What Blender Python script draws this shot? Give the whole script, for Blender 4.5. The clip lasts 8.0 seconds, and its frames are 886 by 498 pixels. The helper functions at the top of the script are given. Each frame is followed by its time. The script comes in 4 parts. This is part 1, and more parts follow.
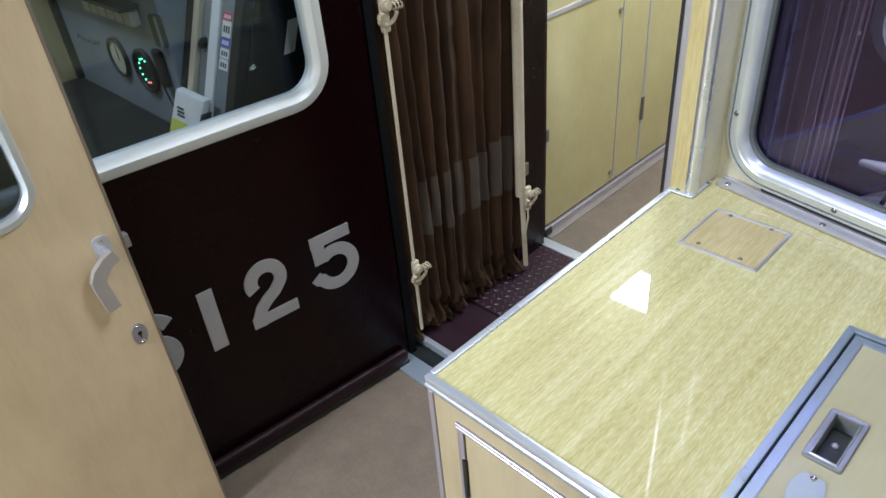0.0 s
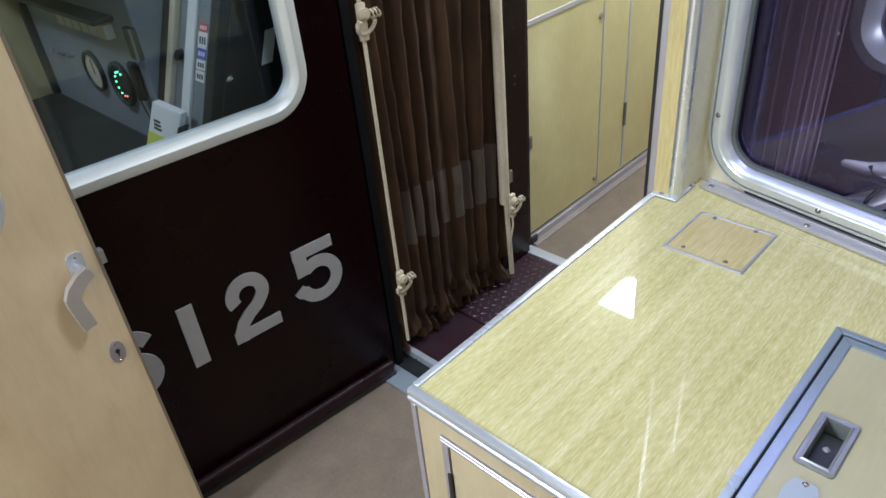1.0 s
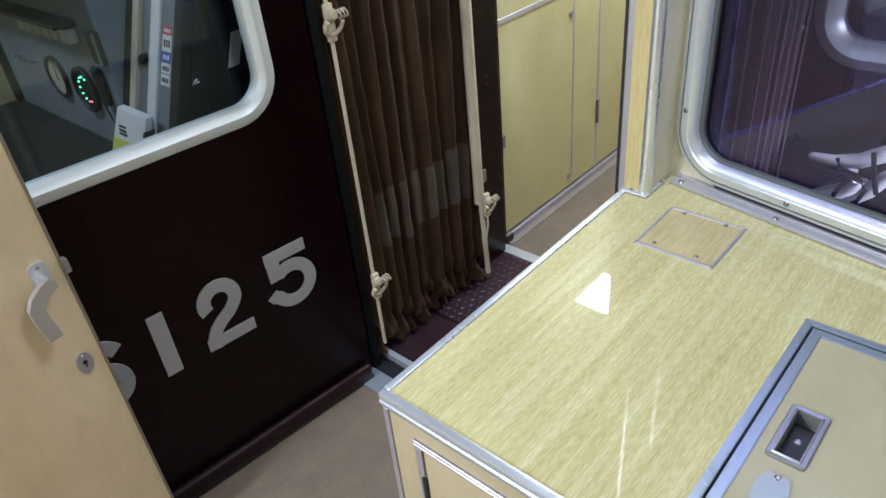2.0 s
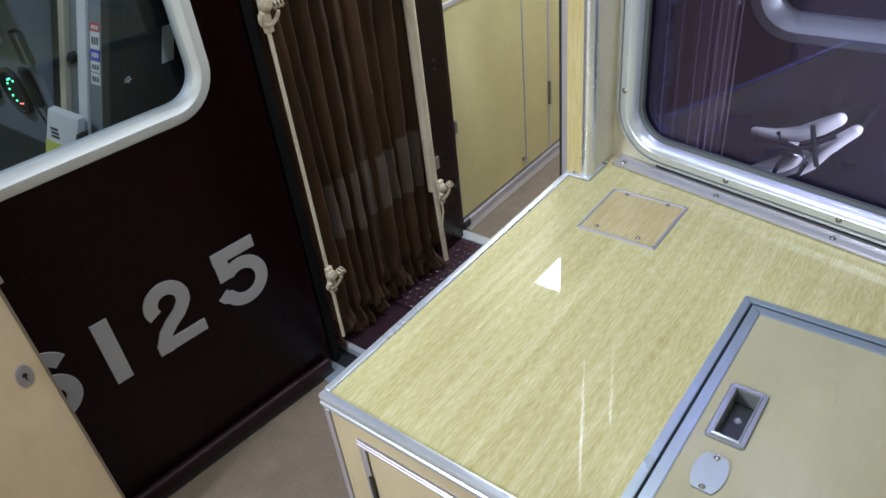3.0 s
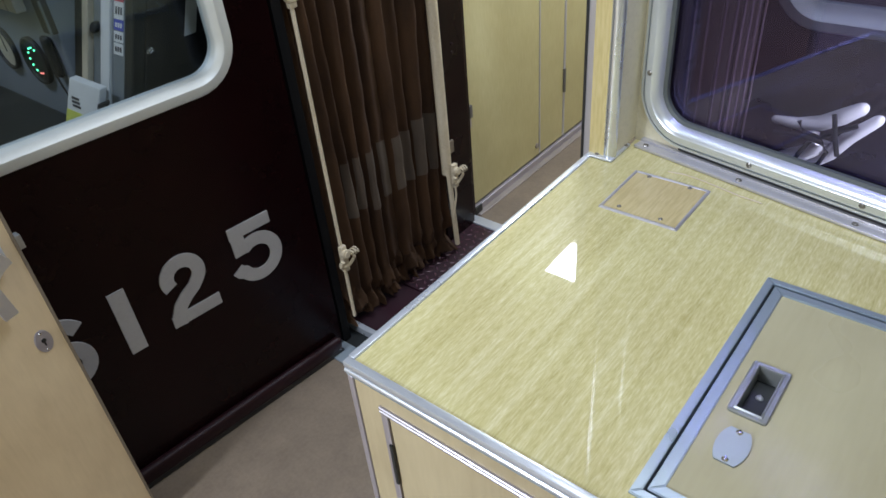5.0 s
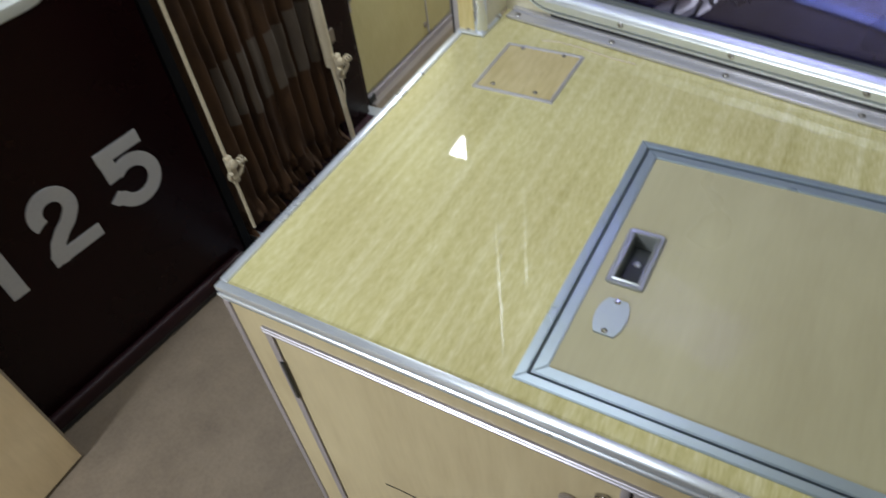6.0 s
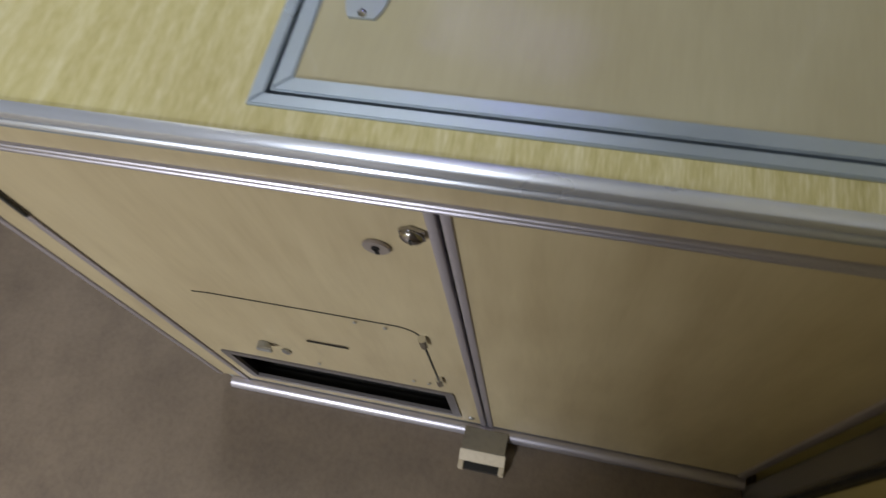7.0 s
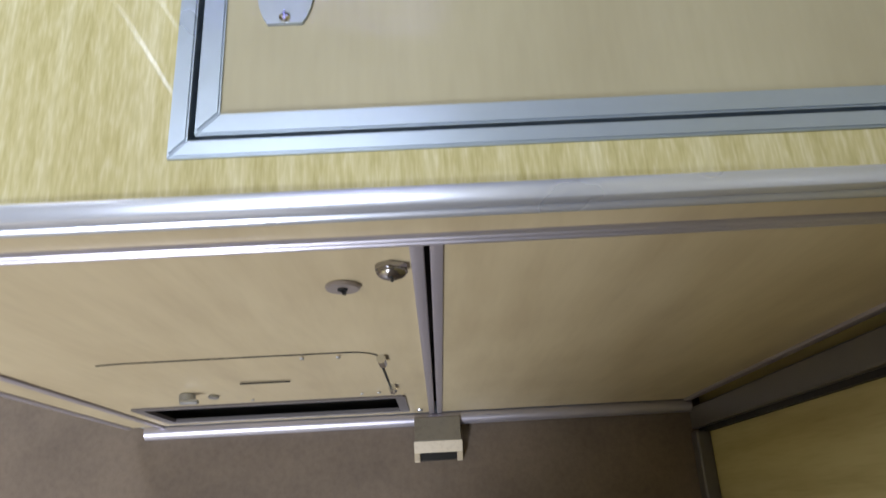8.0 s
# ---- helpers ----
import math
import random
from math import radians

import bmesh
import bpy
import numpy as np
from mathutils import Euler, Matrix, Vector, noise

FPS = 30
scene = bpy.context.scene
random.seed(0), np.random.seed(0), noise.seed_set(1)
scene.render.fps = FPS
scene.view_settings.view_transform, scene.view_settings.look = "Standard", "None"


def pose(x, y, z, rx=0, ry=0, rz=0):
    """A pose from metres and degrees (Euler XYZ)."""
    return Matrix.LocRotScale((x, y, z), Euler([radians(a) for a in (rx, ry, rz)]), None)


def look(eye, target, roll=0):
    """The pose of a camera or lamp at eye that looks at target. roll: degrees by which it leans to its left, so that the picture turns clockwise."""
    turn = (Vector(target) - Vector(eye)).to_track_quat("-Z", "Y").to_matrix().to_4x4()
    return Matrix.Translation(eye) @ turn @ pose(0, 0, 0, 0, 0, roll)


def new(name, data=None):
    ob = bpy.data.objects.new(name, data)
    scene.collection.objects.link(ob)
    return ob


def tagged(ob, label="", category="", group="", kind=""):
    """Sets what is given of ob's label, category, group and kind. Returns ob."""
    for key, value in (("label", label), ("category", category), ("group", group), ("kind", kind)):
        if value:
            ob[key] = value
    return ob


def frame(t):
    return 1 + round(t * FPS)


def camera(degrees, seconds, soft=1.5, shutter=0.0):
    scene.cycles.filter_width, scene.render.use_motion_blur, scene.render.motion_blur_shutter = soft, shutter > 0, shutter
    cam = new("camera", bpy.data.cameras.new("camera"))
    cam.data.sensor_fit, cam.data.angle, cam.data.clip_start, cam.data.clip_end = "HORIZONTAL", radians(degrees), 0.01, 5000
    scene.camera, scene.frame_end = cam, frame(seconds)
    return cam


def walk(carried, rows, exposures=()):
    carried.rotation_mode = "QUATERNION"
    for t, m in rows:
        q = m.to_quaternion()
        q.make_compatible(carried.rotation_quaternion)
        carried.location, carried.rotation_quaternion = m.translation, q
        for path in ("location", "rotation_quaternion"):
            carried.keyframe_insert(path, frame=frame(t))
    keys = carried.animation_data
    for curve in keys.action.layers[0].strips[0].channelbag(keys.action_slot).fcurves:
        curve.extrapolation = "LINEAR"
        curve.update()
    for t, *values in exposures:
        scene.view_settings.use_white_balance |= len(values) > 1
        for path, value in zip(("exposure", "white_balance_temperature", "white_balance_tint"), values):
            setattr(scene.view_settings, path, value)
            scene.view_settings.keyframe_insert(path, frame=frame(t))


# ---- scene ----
cam = camera(64.1, 8.0, shutter=0.3)
PATH = [
    (0, (0.02, 0.08, 1.679), (1.131, 1.294, 0.541), -5.2),
    (0.5, (0.029, 0.084, 1.668), (1.151, 1.297, 0.541), -5.4),
    (1, (0.039, 0.085, 1.664), (1.186, 1.284, 0.547), -5.7),
    (2.5, (0.074, 0.073, 1.653), (1.28, 1.191, 0.515), -6.4),
    (3, (0.103, 0.06, 1.65), (1.323, 1.137, 0.488), -7.0),
    (3.5, (0.121, 0.051, 1.648), (1.326, 1.132, 0.474), -7.3),
    (4, (0.07, 0.066, 1.651), (1.24, 1.202, 0.492), -6.8),
    (5.5, (0.065, 0.075, 1.629), (1.276, 1.046, 0.368), -5.1),
    (6, (0.14, 0.044, 1.61), (1.276, 0.844, 0.172), -8.6),
    (6.5, (0.187, 0.003, 1.472), (1.184, 0.592, -0.159), -11.4),
    (7, (0.235, -0.019, 1.38), (1.031, 0.348, -0.417), -13.7),
    (7.5, (0.272, 0.043, 1.303), (0.955, 0.159, -0.573), -6.4),
    (8, (0.314, 0.093, 1.329), (1.015, 0.053, -0.544), 0.3),
]
walk(cam, [(t, look(eye, target, roll)) for t, eye, target, roll in PATH],
     [(0, 0.24, 6500, 10), (1.0, 0.2, 6500, 10), (2.5, 0.11, 6500, 10), (3.5, 0.0, 6500, 10), (4.0, -0.03, 6500, 10), (5.5, 0.0, 6700, 10), (6.0, -0.2, 6950, 6),
      (6.5, -0.46, 7150, 9), (7.0, -0.45, 7100, 12), (7.5, -0.14, 6850, 14), (8.0, 0.1, 6650, 14)])

# ---- world and lamps ----
world = bpy.data.worlds.new("station_night")
scene.world = world
world.use_nodes = True
world.node_tree.nodes["Background"].inputs[0].default_value = (0.55, 0.6, 0.8, 1)
world.node_tree.nodes["Background"].inputs[1].default_value = 0.03


def area_lamp(name, m, sx, sy, watts, colour):
    data = bpy.data.lights.new(name, "AREA")
    data.shape, data.size, data.size_y, data.energy, data.color = "RECTANGLE", sx, sy, watts, colour
    ob = new(name, data)
    ob.matrix_world = m
    return ob


LAMP_WHITE = (0.86, 0.962, 1.15)
area_lamp("cab_lamp", pose(0.82, 0.42, 2.14), 0.28, 0.5, 10.9, LAMP_WHITE)
area_lamp("saloon_lamp", pose(-2.15, 1.24, 2.18), 1.2, 0.5, 160.0, LAMP_WHITE)
# Unseen lamp, added because the driver's side came out too dark.
area_lamp("driver_fill_lamp", pose(0.2, 2.2, 2.14), 0.2, 0.6, 8.0, LAMP_WHITE)
area_lamp("vestibule_lamp", pose(2.258, 1.235, 2.19), 0.23, 0.23, 18.0, LAMP_WHITE)
# Unseen second lamp, added to brighten the next car's lockers.
area_lamp("locker_fill_lamp", pose(3.2, 1.1, 2.19), 0.3, 0.5, 22.0, LAMP_WHITE)
# Unseen spot added to light the bracket; narrow, so the worktop stays clear.
area_lamp("bracket_spot", look((1.36, -1.5, 1.6), (1.62, 0.36, 0.85)), 0.25, 0.5, 3.2, (0.82, 0.86, 1.05)).data.spread = radians(24)


# ---- materials ----
def nodes_of(name):
    mat = bpy.data.materials.new(name)
    mat.use_nodes = True
    nt = mat.node_tree
    return mat, nt, nt.nodes["Principled BSDF"]


def add(nt, kind, **values):
    n = nt.nodes.new(kind)
    for key, value in values.items():
        n.inputs[key].default_value = value
    return n


def coords(nt, scale=(1, 1, 1), turn=(0, 0, 0)):
    tc = nt.nodes.new("ShaderNodeTexCoord")
    mp = nt.nodes.new("ShaderNodeMapping")
    mp.inputs["Scale"].default_value = scale
    mp.inputs["Rotation"].default_value = turn
    nt.links.new(tc.outputs["Object"], mp.inputs["Vector"])
    return mp.outputs["Vector"]


def noise_of(nt, vector, scale, detail=4.0, rough=0.55):
    n = add(nt, "ShaderNodeTexNoise", Scale=scale, Detail=detail, Roughness=rough)
    nt.links.new(vector, n.inputs["Vector"])
    return n.outputs["Fac"]


def ramp_of(nt, fac, stops):
    r = nt.nodes.new("ShaderNodeValToRGB")
    while len(r.color_ramp.elements) < len(stops):
        r.color_ramp.elements.new(0.5)
    for e, (p, c) in zip(r.color_ramp.elements, stops):
        e.position, e.color = p, (*c, 1) if len(c) == 3 else c
    nt.links.new(fac, r.inputs["Fac"])
    return r.outputs["Color"]


def mix_of(nt, a, b, fac, kind="MIX"):
    m = nt.nodes.new("ShaderNodeMix")
    m.data_type, m.blend_type = "RGBA", kind
    if isinstance(fac, float):
        m.inputs[0].default_value = fac
    else:
        nt.links.new(fac, m.inputs[0])
    nt.links.new(a, m.inputs[6])
    nt.links.new(b, m.inputs[7])
    return m.outputs[2]


def bump_of(nt, p, height, strength, distance=0.001):
    b = add(nt, "ShaderNodeBump", Strength=strength, Distance=distance)
    nt.links.new(height, b.inputs["Height"])
    nt.links.new(b.outputs["Normal"], p.inputs["Normal"])


def grained(name, dark, mid, light, axis, rough, fine=60.0, bump=0.05, coat=0.0, stretch=0.12, spread=0.16, figure=18.0, share=0.35, drawn=0.3):
    """Printed wood grain: fine flecks and broad bands drawn out along one axis, with faint wear."""
    mat, nt, p = nodes_of(name)
    s = [1.0, 1.0, 1.0]
    s[axis] = stretch
    v = coords(nt, tuple(s))
    flecks = noise_of(nt, v, fine * 4, 2, 0.5)
    long = [1.0, 1.0, 1.0]
    long[axis] = drawn
    bands = noise_of(nt, coords(nt, tuple(long)), figure, 4, 0.6)
    blotch = noise_of(nt, coords(nt), 5.0, 2)
    c1 = ramp_of(nt, flecks, [(0.5 - spread, dark), (0.5, mid), (0.5 + spread, light)])
    c2 = ramp_of(nt, bands, [(0.25, dark), (0.5, mid), (0.75, light)])
    c = mix_of(nt, c1, c2, share)
    wear = ramp_of(nt, blotch, [(0.3, (0.9, 0.88, 0.86)), (0.7, (1, 1, 1))])
    nt.links.new(mix_of(nt, c, wear, 1.0, "MULTIPLY"), p.inputs["Base Color"])
    rr = ramp_of(nt, noise_of(nt, coords(nt), 6, 2), [(0.3, (rough * 0.9,) * 3), (0.75, (rough * 1.12,) * 3)])
    nt.links.new(rr, p.inputs["Roughness"])
    p.inputs["Coat Weight"].default_value = coat
    p.inputs["Coat Roughness"].default_value = 0.03
    p.inputs["Specular IOR Level"].default_value = 0.04 if coat > 0.5 else 0.3
    return mat


def metal(name, colour, rough, brushed=(1, 1, 1), metallic=1.0, bump=0.03):
    mat, nt, p = nodes_of(name)
    broad = noise_of(nt, coords(nt), 9, 3)
    fine = noise_of(nt, coords(nt, brushed), 160, 3, 0.7)
    lo, hi = tuple(c * 0.93 for c in colour), tuple(min(1, c * 1.04) for c in colour)
    worn = tuple(c * 0.86 for c in colour)
    tone = mix_of(nt, ramp_of(nt, broad, [(0.25, lo), (0.75, hi)]), ramp_of(nt, fine, [(0.25, worn), (0.6, hi)]), 0.12)
    nt.links.new(tone, p.inputs["Base Color"])
    gloss = ramp_of(nt, broad, [(0.25, (rough * 0.88,) * 3), (0.75, (rough * 1.12,) * 3)])
    nt.links.new(gloss, p.inputs["Roughness"])
    p.inputs["Metallic"].default_value = metallic
    return mat


def painted(name, colour, rough, spot=None, bump=0.05, scale=30.0, specular=0.5):
    mat, nt, p = nodes_of(name)
    broad = noise_of(nt, coords(nt), 4.0, 5)
    fine = noise_of(nt, coords(nt), scale * 4, 4)
    spot = spot or tuple(c * 0.75 for c in colour)
    c = mix_of(nt, ramp_of(nt, broad, [(0.3, spot), (0.62, colour)]), ramp_of(nt, fine, [(0.25, spot), (0.5, colour)]), 0.4)
    nt.links.new(c, p.inputs["Base Color"])
    nt.links.new(ramp_of(nt, broad, [(0.3, (rough * 1.3,) * 3), (0.7, (rough * 0.8,) * 3)]), p.inputs["Roughness"])
    p.inputs["Specular IOR Level"].default_value = specular
    bump_of(nt, p, noise_of(nt, coords(nt), scale, 3), bump, 0.001)
    return mat


def glass(name, tint=(1, 1, 1), sheen=(0.78, 0.95, 1.0), straight=0.045):
    mat, nt, p = nodes_of(name)
    out = nt.nodes["Material Output"]
    clear = nt.nodes.new("ShaderNodeBsdfTransparent")
    clear.inputs[0].default_value = (*tint, 1)
    gloss = add(nt, "ShaderNodeBsdfGlossy", Roughness=0.0, Color=(*sheen, 1))
    facing = add(nt, "ShaderNodeLayerWeight", Blend=0.5)
    fifth = nt.nodes.new("ShaderNodeMath")
    fifth.operation = "POWER"
    fifth.inputs[1].default_value = 5.0
    nt.links.new(facing.outputs["Facing"], fifth.inputs[0])
    fres = nt.nodes.new("ShaderNodeMath")
    fres.operation = "MULTIPLY_ADD"
    fres.inputs[1].default_value, fres.inputs[2].default_value = 0.95, straight
    nt.links.new(fifth.outputs[0], fres.inputs[0])
    m = nt.nodes.new("ShaderNodeMixShader")
    nt.links.new(fres.outputs[0], m.inputs[0])
    nt.links.new(clear.outputs[0], m.inputs[1])
    nt.links.new(gloss.outputs[0], m.inputs[2])
    nt.links.new(m.outputs[0], out.inputs["Surface"])
    return mat


def glowing(name, colour, strength):
    mat, nt, p = nodes_of(name)
    p.inputs["Emission Color"].default_value = (*colour, 1)
    p.inputs["Emission Strength"].default_value = strength
    p.inputs["Base Color"].default_value = (*colour, 1)
    return mat


TOP = grained("worktop_laminate", (0.395, 0.345, 0.135), (0.55, 0.5, 0.25), (0.725, 0.69, 0.45), 0, 0.3, 95, 0.01, 0.6, 0.15, 0.22, 60.0, 0.54, 0.045)
LID = grained("lid_laminate", (0.39, 0.355, 0.225), (0.43, 0.395, 0.255), (0.47, 0.435, 0.285), 0, 0.3, 40, 0.01, 0.12, 0.12, 0.3, 14.0, 0.7)
PLATE = grained("plate_laminate", (0.44, 0.36, 0.18), (0.52, 0.43, 0.22), (0.58, 0.49, 0.28), 0, 0.3, 60, 0.01)
FRONT = grained("front_laminate", (0.44, 0.355, 0.215), (0.53, 0.445, 0.28), (0.595, 0.505, 0.325), 2, 0.32, 40, 0.01, 0.0, 0.12, 0.35, 24.0, 0.78, 0.16)
DOORWOOD = grained("door_laminate", (0.61, 0.485, 0.315), (0.69, 0.55, 0.36), (0.74, 0.60, 0.4), 2, 0.35, 40, 0.01, 0.0, 0.1, 0.4, 26.0, 0.6)
PILLARWOOD = grained("pillar_laminate", (0.54, 0.44, 0.2), (0.62, 0.52, 0.25), (0.67, 0.57, 0.31), 2, 0.3, 60, 0.01)
LOCKER = grained("locker_laminate", (0.51, 0.45, 0.23), (0.54, 0.48, 0.25), (0.57, 0.51, 0.275), 2, 0.35, 40, 0.01)
SIDEWOOD = grained("side_wall_laminate", (0.36, 0.29, 0.12), (0.5, 0.44, 0.21), (0.56, 0.5, 0.25), 2, 0.35, 40, 0.01, 0.0, 0.1, 0.35, 26.0, 0.7, 0.09)
PALECREAM = painted("pale_cream_paint", (0.74, 0.69, 0.52), 0.4)
WALLCREAM = painted("cream_panel", (0.62, 0.58, 0.45), 0.4)
ALU = metal("aluminium_trim", (0.66, 0.70, 0.77), 0.29, metallic=0.6, bump=0.006)
ALUDARK = metal("dull_aluminium", (0.40, 0.475, 0.545), 0.3, metallic=0.55, bump=0.006)
FRAMEALU = metal("window_aluminium", (0.70, 0.74, 0.77), 0.31, metallic=0.62, bump=0.006)
SATINALU = metal("satin_aluminium", (0.72, 0.745, 0.72), 0.5, metallic=0.4)
LILAC = metal("anodised_trim", (0.41, 0.375, 0.405), 0.38, metallic=0.5, bump=0.006)
RIDGE = metal("ridged_trim", (0.5, 0.48, 0.53), 0.38, metallic=0.7)
DARKTRIM = metal("dark_corner_metal", (0.17, 0.165, 0.165), 0.32, metallic=0.5)
DARKCHROME = metal("tarnished_chrome", (0.42, 0.41, 0.42), 0.14)
LEDGE = metal("dull_ledge_metal", (0.56, 0.55, 0.59), 0.33, metallic=0.55)
LOCKTAN = metal("worn_lock_metal", (0.36, 0.315, 0.29), 0.4, metallic=0.5)
# Window aluminium darkened to offset the strong lamp on the next car's frame.
DULLFRAME = metal("darkened_frame", (0.19, 0.205, 0.225), 0.42, metallic=0.5)
PULL = metal("polished_steel", (0.33, 0.345, 0.335), 0.33, metallic=0.65)
COVERALU = metal("worn_cover_aluminium", (0.36, 0.405, 0.43), 0.42, metallic=0.5)
GLAZING = painted("grey_glazing_rubber", (0.075, 0.085, 0.085), 0.5)
BRACKET = painted("worn_white_paint", (0.72, 0.7, 0.74), 0.5)
STEEL = metal("steel", (0.48, 0.49, 0.5), 0.36, metallic=0.85)
HANDLE = metal("handle_aluminium", (0.7, 0.69, 0.74), 0.32, metallic=0.8)
CHROME = metal("chrome", (0.75, 0.75, 0.75), 0.12)
DIGIT = painted("digit_grey", (0.385, 0.38, 0.39), 0.45, (0.32, 0.31, 0.32))
EDGE = painted("door_edge_strip", (0.22, 0.175, 0.13), 0.45)
MAROON = painted("maroon_gloss", (0.0082, 0.0014, 0.0019), 0.25, (0.0052, 0.001, 0.0014), 0.015, specular=0.18)
MAROONBAR = painted("maroon_rubber", (0.02, 0.0065, 0.009), 0.42, (0.012, 0.004, 0.006), specular=0.24)
MAROONPLATE = painted("maroon_floor_plate", (0.024, 0.0065, 0.012), 0.42, (0.013, 0.0045, 0.007))
LUG = painted("worn_maroon_lug", (0.11, 0.05, 0.07), 0.28, (0.05, 0.02, 0.03))
RIBPAINT = painted("rib_paint", (0.105, 0.068, 0.1), 0.5)
CABLEBLACK = painted("matt_black_cable", (0.006, 0.006, 0.007), 0.6, specular=0.1)
# Plain black; in gaps and recesses it takes the place of their shade.
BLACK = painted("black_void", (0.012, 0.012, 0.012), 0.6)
RUBBER = painted("black_rubber", (0.02, 0.02, 0.02), 0.5)
CREAMPAINT = painted("cream_paint", (0.62, 0.54, 0.4), 0.45, (0.42, 0.34, 0.22))
GRIMY = painted("grimy_tan_paint", (0.2, 0.175, 0.125), 0.5, (0.1, 0.085, 0.065))
CONSOLE = painted("console_grey", (0.25, 0.285, 0.33), 0.5)
GLOSSALU = metal("bright_rounded_aluminium", (0.78, 0.81, 0.85), 0.27, metallic=0.8)
SCREWMETAL = metal("tarnished_screw_metal", (0.25, 0.235, 0.22), 0.3, metallic=0.8)
# Partition brown, darker than the cream walls to cut bounced and reflected light.
PARTDARK = grained("darkened_partition", (0.26, 0.21, 0.16), (0.31, 0.255, 0.195), (0.36, 0.3, 0.23), 2, 0.5, 40, 0.01)
OPENTRIM = metal("dull_opening_trim", (0.2, 0.185, 0.185), 0.4, metallic=0.5)
COLUMN = painted("column_grey", (0.2, 0.225, 0.235), 0.45)
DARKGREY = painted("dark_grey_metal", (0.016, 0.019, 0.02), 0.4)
WHITE = painted("white_card", (0.75, 0.75, 0.72), 0.5)
RED = painted("red_label", (0.6, 0.08, 0.1), 0.5)
BLUE = painted("blue_label", (0.1, 0.12, 0.5), 0.5)
YELLOW = painted("yellow_label", (0.62, 0.65, 0.12), 0.5)
INK = painted("ink", (0.06, 0.06, 0.07), 0.5)
PANE = glass("clear_glass", (0.84, 0.89, 0.93), (0.8, 0.93, 1.0), 0.026)
COATED = glass("coated_glass", (0.86, 0.86, 0.9), (0.42, 0.4, 0.95), 0.11)
DARKPANE = glass("smoked_glass", (0.35, 0.38, 0.42))
LED = glowing("green_led", (0.1, 1.0, 0.45), 4.0)
LEDRED = glowing("red_led", (1.0, 0.25, 0.2), 2.0)


def floor_material():
    mat, nt, p = nodes_of("beige_linoleum")
    a = noise_of(nt, coords(nt), 7, 6, 0.6)
    b = noise_of(nt, coords(nt), 90, 4, 0.7)
    c = mix_of(nt, ramp_of(nt, a, [(0.3, (0.118, 0.091, 0.067)), (0.64, (0.194, 0.153, 0.113))]),
               ramp_of(nt, b, [(0.3, (0.125, 0.092, 0.066)), (0.6, (0.215, 0.166, 0.122))]), 0.35)
    nt.links.new(c, p.inputs["Base Color"])
    nt.links.new(ramp_of(nt, a, [(0.3, (0.5,) * 3), (0.7, (0.36,) * 3)]), p.inputs["Roughness"])
    bump_of(nt, p, b, 0.12, 0.0008)
    return mat


def cloth_material(name, dark, light):
    mat, nt, p = nodes_of(name)
    a = noise_of(nt, coords(nt, (1, 1, 0.4)), 12, 5)
    b = noise_of(nt, coords(nt, (1, 1, 1)), 400, 2)
    c = mix_of(nt, ramp_of(nt, a, [(0.3, dark), (0.65, light)]), ramp_of(nt, b, [(0.3, dark), (0.7, light)]), 0.3)
    nt.links.new(c, p.inputs["Base Color"])
    p.inputs["Roughness"].default_value = 0.75
    p.inputs["Sheen Weight"].default_value = 0.03
    bump_of(nt, p, b, 0.25, 0.0008)
    return mat


LINO = floor_material()
CANVAS = cloth_material("brown_canvas", (0.043, 0.018, 0.0075), (0.13, 0.062, 0.026))
PATCH = cloth_material("grey_brown_canvas", (0.12, 0.085, 0.062), (0.2, 0.155, 0.118))
RIBCLOTH = cloth_material("maroon_canvas", (0.014, 0.0045, 0.008), (0.028, 0.0095, 0.016))


# ---- mesh helpers ----
def thing(name, label, category, at=(0, 0, 0), group="", kind=""):
    ob = new(name)
    ob.empty_display_size = 0.05
    ob.location = at
    return tagged(ob, label, category, group, kind)


def finish(bm, name, mat, m=None, smooth=False):
    if m is not None:
        bm.transform(m)
    bmesh.ops.recalc_face_normals(bm, faces=bm.faces)
    me = bpy.data.meshes.new(name)
    bm.to_mesh(me)
    bm.free()
    me.materials.append(mat)
    if smooth:
        for f in me.polygons:
            f.use_smooth = True
        me.set_sharp_from_angle(angle=radians(28))
    return me


def part(name, bm, mat, parent, label="", m=None, smooth=False):
    ob = new(name, finish(bm, name, mat, m, smooth))
    ob.parent = parent
    if parent.type == "EMPTY":
        ob.matrix_parent_inverse = Matrix.Translation(-parent.location)
    if label:
        ob["label"] = label
    return ob


def solo(name, bm, mat, label, category, m=None, smooth=False, kind="", group=""):
    return tagged(new(name, finish(bm, name, mat, m, smooth)), label, category, group, kind)


def box(x0, x1, y0, y1, z0, z1, bevel=0.0, seg=2, bm=None):
    one = bmesh.new()
    bmesh.ops.create_cube(one, size=1.0)
    for v in one.verts:
        v.co = ((x0 + x1) / 2 + v.co.x * (x1 - x0), (y0 + y1) / 2 + v.co.y * (y1 - y0), (z0 + z1) / 2 + v.co.z * (z1 - z0))
    if bevel:
        bmesh.ops.bevel(one, geom=one.edges[:], offset=bevel, segments=seg, affect="EDGES", profile=0.5)
    return one if bm is None else join(bm, one)


def join(bm, other):
    me = bpy.data.meshes.new("tmp")
    other.to_mesh(me)
    other.free()
    bm.from_mesh(me)
    bpy.data.meshes.remove(me)
    return bm


